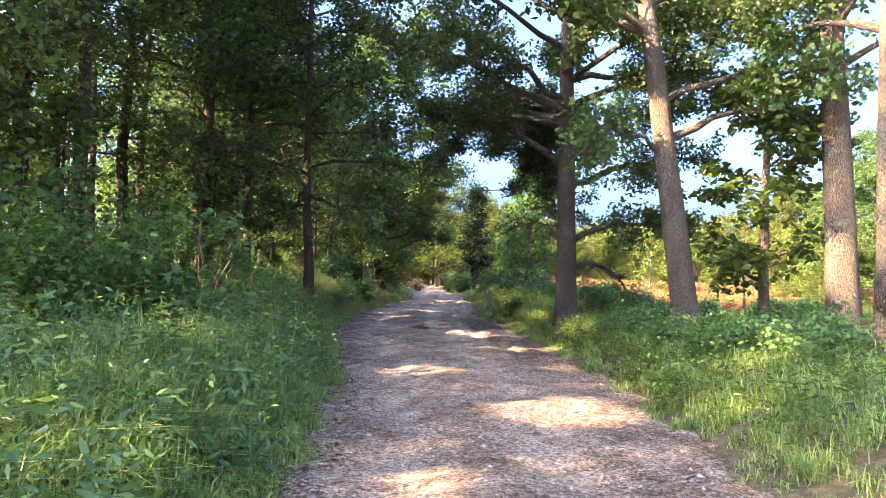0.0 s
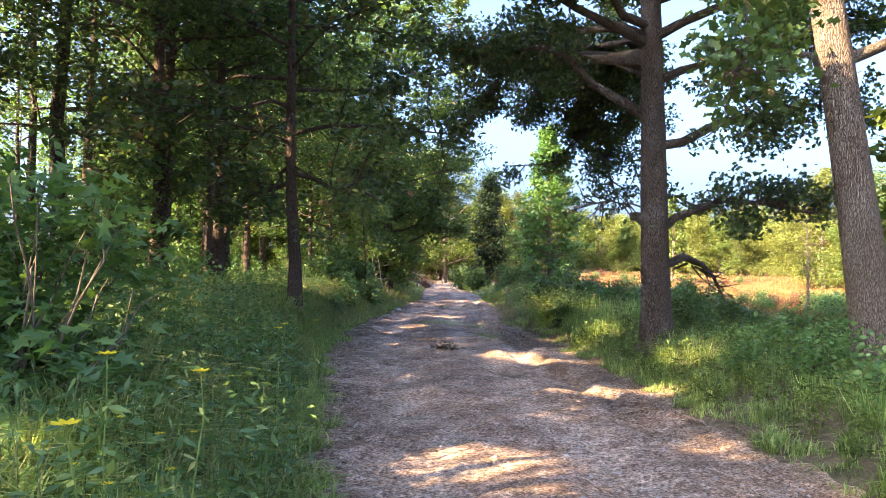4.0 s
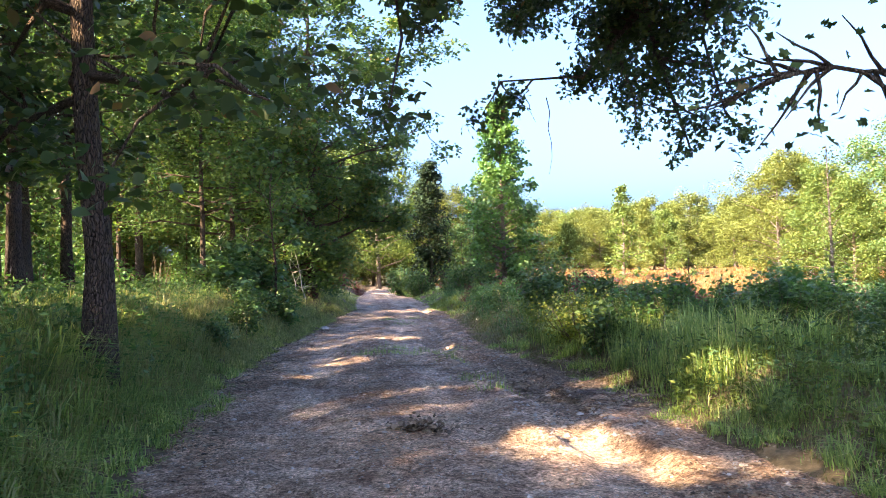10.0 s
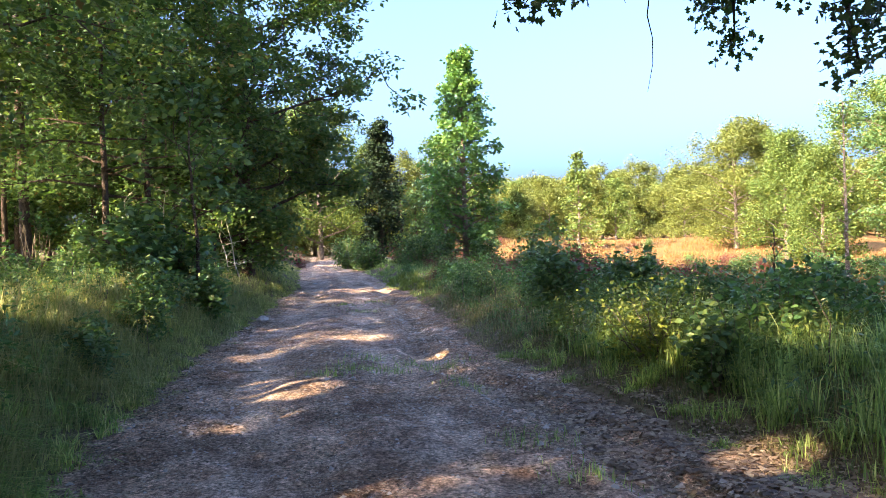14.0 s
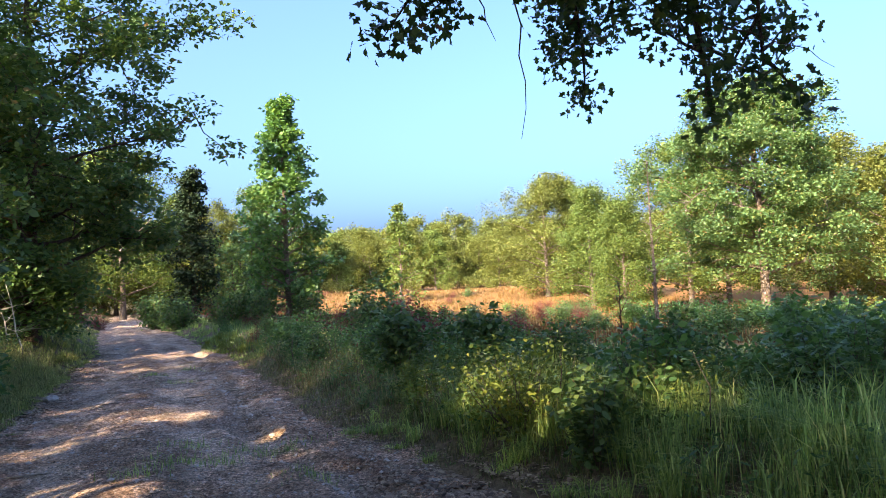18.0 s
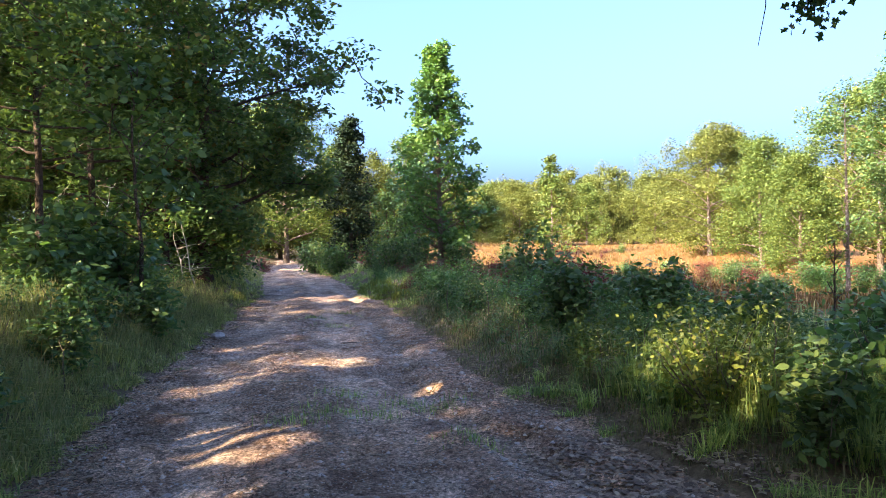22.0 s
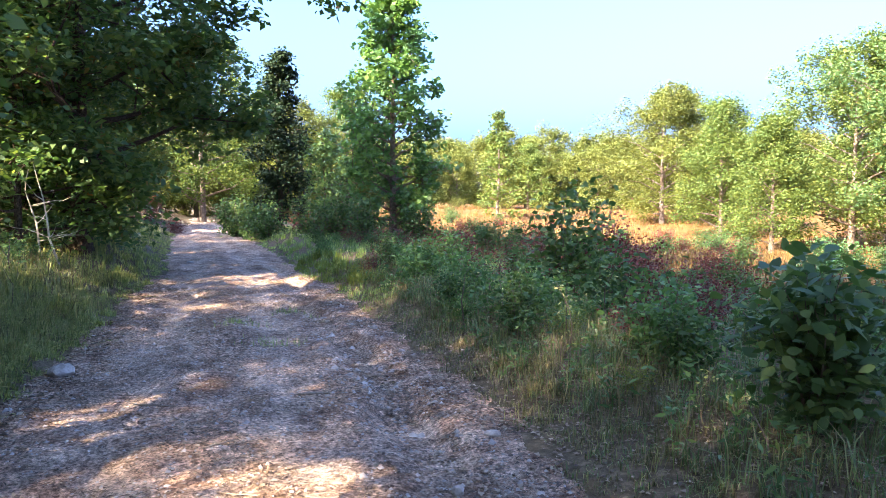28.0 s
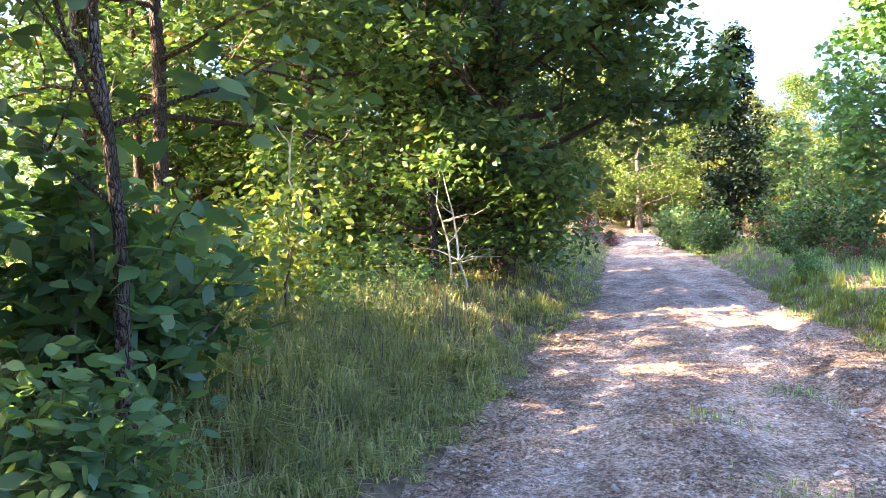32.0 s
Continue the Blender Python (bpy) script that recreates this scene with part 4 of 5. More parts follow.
burl_oak = old_oak((8.4, 11.2, hz(8.4, 11.2)), (0.3, 0.4, 12.0), 0.25, [(5.0, (-1.5, 1.6, 5.4), 0.07, 0.05)], 8, "old oak with a dark burl low on its pale trunk", 8, 5.6, 3.8, bark=PALE_BARK, dense=0.7)
burl = Heap()
tube(burl, [(-0.12, -0.16, 0.72), (-0.15, -0.19, 0.80), (-0.17, -0.21, 0.98), (-0.17, -0.21, 1.18), (-0.13, -0.17, 1.34), (-0.11, -0.15, 1.40)], [0.02, 0.13, 0.19, 0.18, 0.11, 0.01], 12, 0.10, rngo)
part("burl", burl.mesh("burl", PINE_BARK, True), burl_oak, "dark knobbly burl")
GUMMY = tree_meshes("y", 121, PALE_BARK, GUM_LEAF, 6.5, 0.11, 0.9, 1.3, 22, 5, 0.3, column, 26, 0.22, 0.16, shape=OVAL)
plant_tree("young_tree", GUMMY, (7.4, 14.0, hz(7.4, 14.0)), "young leafy tree with a pale thin trunk beside the oaks", "young tree", "", 0)

# ---- shrubs and understory ----
def shrub_meshes(seed, h, w, stems, per, size, mat, shape=OVAL, cluster=0.13, flat=0.5):
    rng = np.random.RandomState(seed)
    wood, crown = Heap(), Heap()
    tips = []
    for _ in range(stems):
        a, f = rng.uniform(0, 6.28), rng.uniform(0.2, 1.0)
        e = np.array([math.cos(a) * w * f, math.sin(a) * w * f, h * rng.uniform(0.65, 1.0) * (1.15 - 0.5 * f * f)])
        k0 = 0.12 if w > 0.5 else 0.0
        pts = bent(rng, (e[0] * k0, e[1] * k0, -0.03), e, 6, 0.0, 0.25)
        tube(wood, pts, np.linspace(0.011, 0.003, 6) * (0.6 + h * 0.5), 4)
        for t in np.linspace(0.25, 1.0, 6):
            p = np.array([np.interp(t, np.linspace(0, 1, 6), pts[:, k]) for k in range(3)])
            q = p + rng.randn(3) * [0.16, 0.16, 0.1] * w
            tips += [p, q]
    at = np.repeat(np.array(tips), per, axis=0)
    at = at + rng.randn(len(at), 3) * cluster
    at[:, 2] = np.maximum(at[:, 2], 0.03)
    leaves(crown, at, size, rng, shape, 0.3, flat)
    return wood.mesh("stem", STEM, True), crown.mesh("foliage", mat)


def plant_shrub(name, meshes, x, y, label, category="bush", group="", turn=0.0, scale=1.0):
    ob = thing(name, (x, y, hz(x, y)), label, category, group, turn, scale)
    part("stem", meshes[0], ob)
    part("foliage", opened(meshes[1], pose(x, y, hz(x, y), 0, 0, turn) @ Matrix.Scale(scale, 4)) if group in ("woodland undergrowth", "sweetgum clumps") else meshes[1], ob)
    return ob


DARK_LEAF = leaf_material("dark_leaf", [(0.0, (0.042, 0.090, 0.036)), (0.6, (0.080, 0.145, 0.052)), (1.0, (0.150, 0.210, 0.070))], (1.3, 1.4, 0.7), 0.5, 0.34, 0.25)
DARK_SHRUBS = [shrub_meshes(200 + k, h, w, 18, 6, 0.105, DARK_LEAF, OVAL) for k, (h, w) in enumerate([(1.0, 0.75), (1.25, 0.8), (0.8, 0.8), (1.4, 0.7)])]
BRIGHT_SHRUBS = [shrub_meshes(210 + k, h, w, 16, 6, 0.085, STAR_LEAF, OVAL) for k, (h, w) in enumerate([(0.8, 0.7), (0.6, 0.7)])]
YELLOW_SHRUB = shrub_meshes(220, 0.85, 0.65, 18, 9, 0.06, YELLOW_LEAF, RHOMB)
RED_SHRUBS = [shrub_meshes(230 + k, h, 0.6, 15, 9, 0.052, RED_LEAF) for k, h in enumerate((0.9, 1.15))]
BANK_SHRUB = shrub_meshes(243, 1.25, 0.75, 24, 7, 0.14, SHRUB_LEAF, OVAL * [0.85, 1], 0.11, 0.6)
BROAD_SHRUB = shrub_meshes(240, 1.25, 0.75, 20, 6, 0.145, DARK_LEAF, OVAL * [0.8, 1], 0.11, 0.6)
STAR_SHRUB = shrub_meshes(241, 1.45, 1.0, 26, 8, 0.115, STAR_LEAF, STAR, 0.12, 0.7)
FOREST_SHRUBS = [shrub_meshes(250 + k, h, w, 14, 6, 0.12, STAR_LEAF, OVAL) for k, (h, w) in enumerate([(1.5, 1.0), (2.2, 1.1), (1.0, 0.9)])]
FAR_BRUSH = [shrub_meshes(270 + k, h, 1.1, 14, 6, 0.13, LIGHT_LEAF, RHOMB) for k, h in enumerate((1.3, 0.9))]
rngs = np.random.RandomState(31)
# the thicket between road and meadow
for _ in range(105):
    y = rngs.uniform(15.5, 47)
    d = 0.75 + 5.5 * rngs.uniform(0, 1) ** 1.3
    x = float(edge_r(y)) + d
    if (x - 3.85) ** 2 + (y - 15.9) ** 2 < 2.0 or (x - 5.95) ** 2 + (y - 13.3) ** 2 < 1.5 or (y < 21 and d < 1.6):
        continue
    k = rngs.rand()
    s = rngs.uniform(0.6, 1.05) * (0.45 if d < 1.3 else (0.58 if y < 26 else 0.45))
    if k < 0.45:
        plant_shrub("bush", DARK_SHRUBS[rngs.randint(4)], x, y, "dark green leafy bush in the thicket beside the road", "bush", "thicket beside the road", rngs.uniform(0, 360), s)
    elif k < 0.82:
        plant_shrub("bush", BRIGHT_SHRUBS[rngs.randint(2)], x, y, "bright green low bush in the thicket beside the road", "bush", "thicket beside the road", rngs.uniform(0, 360), s)
    elif k < 0.92 or y < 28:
        plant_shrub("bush", YELLOW_SHRUB, x, y, "yellowing low bush in the thicket beside the road", "bush", "thicket beside the road", rngs.uniform(0, 360), 0.8 * s)
    else:
        plant_shrub("red_bush", RED_SHRUBS[rngs.randint(2)], x, y, "dark red sumac bush in the thicket", "bush", "red bushes", rngs.uniform(0, 360), s)
plant_shrub("bush", DARK_SHRUBS[3], 2.75, 32.5, "tall dark bush at the edge of the road", "bush", "", 20, 1.05)
plant_shrub("broadleaf_bush", BROAD_SHRUB, 2.1, 26.2, "broad-leaved dark green bush beside the road", "bush", "", 80, 0.78)
plant_shrub("broadleaf_bush", BROAD_SHRUB, 3.1, 26.0, "broad-leaved dark green bush beside the road", "bush", "", 200, 0.68)
plant_shrub("broadleaf_bush", BROAD_SHRUB, 2.45, 21.2, "broad-leaved dark green bush at the road's edge", "bush", "", 310, 0.52)
plant_shrub("bush", STAR_SHRUB, 5.6, 22.2, "leafy light green bush behind the thicket", "bush", "", 50, 0.7)
plant_shrub("bush", STAR_SHRUB, 4.6, 20.6, "leafy light green bush behind the thicket", "bush", "", 150, 0.6)
for x, y, k, s, turn in ((3.9, 22.6, 1, 0.6, 10), (4.9, 23.6, 3, 0.55, 80), (3.6, 24.3, 0, 0.65, 150), (5.7, 24.6, 2, 0.7, 220), (4.4, 25.8, 1, 0.55, 300), (6.4, 22.9, 0, 0.65, 40), (3.4, 28.2, 0, 0.7, 200), (2.4, 29.9, 2, 0.75, 100), (4.6, 28.6, 1, 0.5, 340)):
    plant_shrub("bush", DARK_SHRUBS[k], x, y, "dark green leafy bush in the thicket beside the road", "bush", "thicket beside the road", turn, s)
for x, y, k, s, turn in ((3.2, 21.6, 0, 0.9, 10), (4.3, 21.4, 1, 0.95, 70), (5.2, 21.6, 0, 1.0, 200), (3.0, 24.9, 1, 0.8, 120), (1.9, 28.0, 0, 0.7, 260), (1.5, 30.5, 1, 0.8, 30), (1.3, 32.4, 0, 0.7, 90), (0.9, 34.6, 1, 0.8, 180), (1.4, 36.2, 0, 0.8, 300), (0.7, 37.8, 1, 0.7, 50)):
    plant_shrub("bush", BRIGHT_SHRUBS[k], x, y, "bright green low bush in the thicket beside the road", "bush", "thicket beside the road", turn, s)
for x, y, k, s, turn in ((2.1, 28.6, 0, 0.55, 10), (2.9, 29.0, 1, 0.5, 80), (3.6, 30.0, 0, 0.6, 150)):
    plant_shrub("red_bush", RED_SHRUBS[k], x, y, "dark red sumac bush behind a broad-leaved bush", "bush", "red bushes", turn, s)
for i in range(22):
    x, y = 12.5 + 13.5 * ((i * 0.618) % 1), 31.0 + 13.0 * ((i * 0.382 + 0.2) % 1)
    plant_shrub("bush", (BRIGHT_SHRUBS[0], DARK_SHRUBS[1], STAR_SHRUB)[i % 3], x, y, "green bush standing in dry meadow grass", "bush", "bushes in the meadow", 47 * i, (1.1, 0.8, 0.75)[i % 3])
plant_shrub("red_bush", RED_SHRUBS[0], 3.3, 31.6, "dark red sumac bush beside a dark bush", "bush", "red bushes", 40, 0.8)
plant_shrub("bush", YELLOW_SHRUB, 2.3, 22.4, "yellowing weedy bush at the road's edge", "bush", "", 10, 0.9)
for x, y, k, s in ((3.6, 33.2, 1, 0.95), (4.4, 33.8, 0, 1.0), (0.2, 52.5, 0, 1.0), (1.0, 53.5, 1, 1.0), (-0.6, 50.8, 0, 0.8), (2.6, 51, 1, 1.0), (4, 46, 0, 1.0), (5.5, 43, 1, 1.0), (-9.2, 60.5, 1, 1.1), (-8.2, 61.5, 0, 1.0), (3.0, 55, 1, 1.1), (-1.5, 53.2, 0, 0.9)):
    plant_shrub("red_bush", RED_SHRUBS[k], x, y, "dark red sumac bush in dry grass", "bush", "red bushes", 60 * x, s)
for x, y, s in ((-2.9, 52.2, 1.1), (-3.4, 54.0, 1.2), (-1.2, 50.5, 1.1), (0.6, 46.5, 1.1), (-0.4, 47.8, 1.1), (2.6, 47, 1.1), (-4.6, 57, 1.4), (-5, 60, 1.4)):
    plant_shrub("bush", DARK_SHRUBS[1], x, y, "dark green bush at the foot of the roadside trees", "bush", "bushes by the bend", 60 * x, s)
for x, y, k, s in ((5.5, 9.2, 0, 0.7), (6.1, 10.3, 1, 0.85), (5.2, 10.9, 1, 0.7), (6.9, 9.4, 0, 0.8), (5.0, 12.2, 0, 0.7), (6.6, 11.7, 1, 0.8), (7.4, 10.6, 0, 0.75), (5.2, 14.6, 1, 0.8), (4.9, 8.3, 1, 0.6), (6.2, 8.2, 0, 0.7), (7.2, 12.6, 1, 0.8), (4.6, 13.4, 1, 0.6)):
    plant_shrub("bush", BRIGHT_SHRUBS[k], x, y, "bright green low bush in grass around the old oaks", "bush", "bushes around the old oaks", 70 * x, s)
# high side
for x, y, s, turn in ((-0.9, 8.4, 1.05, 0), (-1.9, 7.5, 0.95, 100), (-2.4, 9.6, 1.0, 220)):
    plant_shrub("sweetgum_bush", STAR_SHRUB, x, y, "bright green sweetgum sapling clump in tall grass", "bush", "sweetgum clumps", turn, s)
plant_shrub("broadleaf_bush", BANK_SHRUB, -4.75, 29.2, "large-leaved dark green sapling bush in roadside grass", "bush", "", 0, 1.05)
plant_shrub("broadleaf_bush", BANK_SHRUB, -3.95, 28.2, "large-leaved dark green sapling bush in roadside grass", "bush", "", 70, 0.68)
plant_shrub("broadleaf_bush", BANK_SHRUB, -5.3, 28.2, "large-leaved dark green sapling bush in roadside grass", "bush", "", 130, 1.1)
plant_shrub("broadleaf_bush", BANK_SHRUB, -5.9, 30.6, "large-leaved dark green sapling bush in roadside grass", "bush", "", 250, 0.9)
for x, y, s_, turn in ((-3.75, 24.8, 0.55, 30), (-3.35, 22.4, 0.42, 160), (-4.2, 26.5, 0.6, 250)):
    plant_shrub("broadleaf_bush", BANK_SHRUB, x, y, "small broad-leaved sapling in roadside grass", "bush", "saplings in the verge", turn, s_)
plant_shrub("yellow_bush", YELLOW_SHRUB, -5.6, 31.8, "yellow-leaved bush at the edge of the woods", "bush", "", 0, 1.55)
for _ in range(70):
    y = rngs.uniform(5, 60)
    d = 2.0 + 15 * rngs.uniform(0, 1) ** 1.4
    x = float(edge_l(y)) - d
    if d < 3 and 5 < y < 12:
        continue
    plant_shrub("shrub", FOREST_SHRUBS[rngs.randint(3)], x, y, "leafy green shrub on the woodland floor", "shrub", "woodland undergrowth", rngs.uniform(0, 360), rngs.uniform(0.6, 1.15) * (0.55 if d < 3.2 else 1.0))
for i in range(34):
    y = rngs.uniform(10, 62)
    x = float(edge_l(y)) - rngs.uniform(3.0, 18)
    plant_tree("young_tree", SAPLING, (x, y, hz(x, y)), "thin understory tree in the woods", "young tree", "understory trees", rngs.uniform(0, 360), rngs.uniform(0.7, 1.5))
for _ in range(64):
    y = rngs.uniform(36, 84)
    x = float(edge_r(y)) + rngs.uniform(5, 30)
    k = rngs.rand()
    kind = RED_SHRUBS[0] if k < 0.45 else (BRIGHT_SHRUBS[0] if k < 0.7 else DARK_SHRUBS[1])
    plant_shrub("red_bush" if k < 0.45 else "bush", kind, x, y, "dark red bush standing in dry meadow grass" if k < 0.45 else "green bush standing in dry meadow grass", "bush", "bushes in the meadow", rngs.uniform(0, 360), rngs.uniform(0.55, 0.9))
for i in range(46):
    a = radians(-12 + 80 * (i + rngs.uniform(0, 0.9)) / 46)
    d = rngs.uniform(86, 91) * (1.0 - 0.45 * float(smooth(radians(30), radians(62), a)))
    x, y = d * math.sin(a), 14 + d * math.cos(a)
    plant_shrub("shrub", FAR_BRUSH[i % 2], x, y, "leafy yellow-green brush at the foot of the far trees", "shrub", "brush across the meadow", rngs.uniform(0, 360), rngs.uniform(0.9, 1.7))
# saplings at the end of the walk, and bare dead ones
BIG_LEAF = tree_meshes("bl", 135, OAK_BARK, DARK_LEAF, 4.2, 0.034, 1.3, 1.1, 14, 4, 0.35, dome, 8, 0.22, 0.16, OVAL, wobble=0.09)
plant_tree("young_oak", BIG_LEAF, (-4.3, 28.85, hz(-4.3, 28.85) - 0.03), "large-leaved young oak with a crooked dark stem in the grass", "young tree", "", 0)
DEAD_WOOD = plain("dead_wood", (0.30, 0.26, 0.21), (0.52, 0.47, 0.39), 30.0)


def dead_sapling(x, y, h, seed):
    rng = np.random.RandomState(seed)
    ob = thing("dead_sapling", (x, y, hz(x, y)), "pale bare dead sapling at the edge of the woods", "dead tree", "dead saplings")
    stem = Heap()
    pts = bent(rng, (0, 0, -0.05), (0.25 * h * rng.uniform(-1, 1), 0.1, h), 7, 0, 0.25)
    tube(stem, pts, np.linspace(0.026, 0.006, 7), 6, 0.08, rng)
    part("stem", stem.mesh("stem", DEAD_WOOD, True), ob)
    for i in range(6):
        p = pts[rng.randint(2, 7)]
        twig = Heap()
        tube(twig, bent(rng, p, p + rng.randn(3) * [0.4, 0.25, 0.15] + [0, 0, 0.25], 5, 0, 0.3), np.linspace(0.010, 0.003, 5), 5)
        part("twig", twig.mesh("twig", DEAD_WOOD, True), ob)


for k, (x, y, h) in enumerate(((-5.25, 35.6, 1.9), (-5.7, 36.1, 1.5), (-6.5, 33.4, 2.3), (-6.0, 30.6, 1.9))):
    dead_sapling(x, y, h, 600 + k)

# bare tall stems
SLIM = tree_meshes("sl", 131, PALE_BARK, LIGHT_LEAF, 5.6, 0.06, 1.2, 0.8, 20, 2, 0.6, lambda f: 0.9 - 0.6 * f, 3, 0.16, 0.14, wobble=0.01)
BARE = tree_meshes("ba", 133, PINE_BARK, DARK_LEAF, 1.9, 0.011, 0.7, 0.35, 7, 1, 0.7, column, 2, 0.12, 0.09, wobble=0.03)
plant_tree("bare_sapling", BARE, (4.5, 24.4, hz(4.5, 24.4)), "thin dark nearly bare sapling standing in the thicket", "young tree", "", 0, 0.62)
plant_tree("slim_tree", SLIM, (12.6, 36.6, hz(12.6, 36.6)), "slim half-bare tree standing in the meadow thicket", "young tree")

# ---- grass ----
def blades(heap, rng, x, y, z, h, w, lean=0.45):
    n = len(x)
    a = rng.uniform(0, 6.28, n)
    ln = lean * rng.uniform(0.2, 1.5, n) * h
    dx, dy = np.cos(a), np.sin(a)
    p = np.column_stack([x, y, z - 0.02])
    d = np.column_stack([dx, dy, 0 * dx])
    q = np.column_stack([-dy, dx, 0 * dx]) * (w / 2)[:, None]
    mid = p + d * (ln * 0.28)[:, None]
    mid[:, 2] += h * 0.62
    tip = p + d * ln[:, None]
    tip[:, 2] += h * (1.0 - 0.42 * np.minimum(1, ln / h))
    v = np.stack([p - q, p + q, mid - q * 0.8, mid + q * 0.8, tip], 1)
    k = np.arange(n)[:, None] * 5
    base = heap.n
    heap.add(v.reshape(-1, 3), k + [0, 1, 3, 2])
    heap.l.append((k + [2, 3, 4] + base).ravel())
    heap.c.append(np.full(n, 3))


def sward(name, seed, count, where, tall, wide, mat, label, per=16, lean=0.75, spread=0.045):
    """Tufts of grass: where gives the tufts' x and y."""
    rng = np.random.RandomState(seed)
    heap = Heap()
    tx, ty = where(rng, count // per)
    size = tall[0] + (tall[1] - tall[0]) * rng.beta(1.6, 2.2, len(tx)) * (0.75 + 0.35 * wavy(tx, ty, 1.4, seed))
    size = size * (0.32 + 0.68 * smooth(-0.2, 0.9, np.maximum(edge_l(ty) - tx, tx - edge_r(ty))))      # low where wheels and feet keep it down
    x = np.repeat(tx, per) + rng.randn(len(tx) * per) * spread
    y = np.repeat(ty, per) + rng.randn(len(tx) * per) * spread
    h = np.repeat(size, per) * rng.uniform(0.55, 1.15, len(x))
    blades(heap, rng, x, y, land_h(x, y), h, np.full(len(x), wide) * rng.uniform(0.6, 1.3, len(x)), lean)
    return tagged(new(name, heap.mesh(name, mat)), label, "grass", kind="stuff")


def left_band(y0, y1, d0, d1, power=1.3):
    def where(rng, n):
        y = rng.uniform(y0, y1, n)
        return edge_l(y) + 0.22 * wavy(y, y * 0.4, 2.1) - d0 - (d1 - d0) * rng.uniform(0, 1, n) ** power, y
    return where


def right_band(y0, y1, d0, d1, power=1.3):
    def where(rng, n):
        y = rng.uniform(y0, y1, n)
        return edge_r(y) + 0.22 * wavy(y, y * 0.4, 1.8, 2.0) + d0 + (d1 - d0) * rng.uniform(0, 1, n) ** power, y
    return where


def meadow_band(rng, n):
    y = 32 + 62 * rng.uniform(0, 1, n) ** 1.3
    return edge_r(y) + 4 + 40 * rng.uniform(0, 1, n), y


LEFT_GRASS = "lush green roadside grass on the bank by the woods"
sward("grass", 1, 52000, left_band(1.5, 20, -0.05, 4.2), (0.18, 0.85), 0.015, GRASS, LEFT_GRASS, 22, 1.15, 0.05)
sward("grass", 2, 38000, left_band(19, 33, -0.05, 3.6), (0.15, 0.66), 0.014, OLIVE_GRASS, LEFT_GRASS, 22, 1.15, 0.05)
sward("grass", 3, 18000, left_band(32, 60, -0.05, 3.5), (0.15, 0.45), 0.013, OLIVE_GRASS, LEFT_GRASS)
sward("grass", 4, 22000, left_band(0, 55, 3.0, 17), (0.15, 0.5), 0.022, GRASS, "sparse green grass on the woodland floor")
sward("grass", 5, 36000, right_band(3, 20, -0.05, 4.5), (0.12, 0.50), 0.0095, GRASS, "green grass around the old oaks")
sward("grass", 26, 26000, right_band(-4, 30, 4.0, 24, 1.0), (0.2, 0.6), 0.030, OLIVE_GRASS, "rough green grass beyond the old oaks", 20, 0.9, 0.12)
sward("grass", 6, 20000, right_band(19, 34, 0.5, 5.0), (0.12, 0.48), 0.0095, SHADED_GRASS, "green grass along the thicket")
sward("dry_grass", 14, 34000, right_band(15, 38, -0.1, 1.7, 1.0), (0.10, 0.38), 0.007, BROWN_GRASS, "short browning grass along the low side of the road", 14, 0.8)
sward("dry_grass", 15, 3200, right_band(36.0, 42.0, -0.15, 0.8, 1.0), (0.2, 0.5), 0.012, YELLOW_LEAF, "yellow grass tuft at the edge of the road", 30, 0.5)
sward("grass", 7, 15000, right_band(33, 60, -0.05, 5.0), (0.15, 0.45), 0.014, GRASS, "green grass along the thicket")
sward("dry_grass", 8, 16000, left_band(1, 34, 0.0, 2.4), (0.3, 0.85), 0.007, PALE_GRASS, "pale seeding grass stems along the road", 8, 0.6)
sward("dry_grass", 9, 3500, right_band(14, 34, 0.0, 1.6), (0.12, 0.40), 0.006, PALE_GRASS, "pale dry grass along the low side of the road", 8, 0.6)
sward("grass", 11, 9000, left_band(2, 38, -0.45, 0.1, 0.6), (0.04, 0.18), 0.007, GRASS, "short grass creeping onto the road", 12, 0.9)
sward("dry_grass", 17, 14000, left_band(2, 40, -0.6, 0.35, 0.8), (0.04, 0.22), 0.007, BROWN_GRASS, "short brown grass at the ragged edge of the road", 10, 0.9)
sward("dry_grass", 16, 3000, left_band(18, 26, 0.1, 1.4, 1.0), (0.35, 0.75), 0.010, PALE_GRASS, "pale tussock grass by the road", 40, 0.9, 0.04)
sward("grass", 12, 13000, right_band(4, 38, -0.35, 0.5, 0.7), (0.08, 0.26), 0.007, SHADED_GRASS, "short grass creeping onto the road", 12, 0.9)
sward("dry_grass", 13, 6500, left_band(26.4, 32, 0.05, 1.7, 1.0), (0.25, 0.70), 0.008, PALE_GRASS, "pale tussock grass by the road", 26, 0.9, 0.03)
sward("dry_grass", 18, 7000, left_band(24, 36, 0.1, 3.0), (0.2, 0.55), 0.008, BROWN_GRASS, "browning grass among saplings on the bank", 24, 0.9, 0.04)
sward("grass", 25, 9000, left_band(8, 24, 0.2, 2.6), (0.45, 0.95), 0.013, PALE_GRASS, "long pale green grass arching on the bank", 26, 1.1, 0.06)
sward("grass", 21, 20000, left_band(2.5, 22, -0.25, 1.5), (0.30, 0.80), 0.010, GRASS, "arching green grass tussocks at the ragged edge of the road", 70, 1.15, 0.05)
sward("grass", 22, 9000, left_band(19, 40, -0.25, 0.8), (0.22, 0.55), 0.009, OLIVE_GRASS, "arching grass tussocks at the ragged edge of the road", 70, 1.15, 0.05)
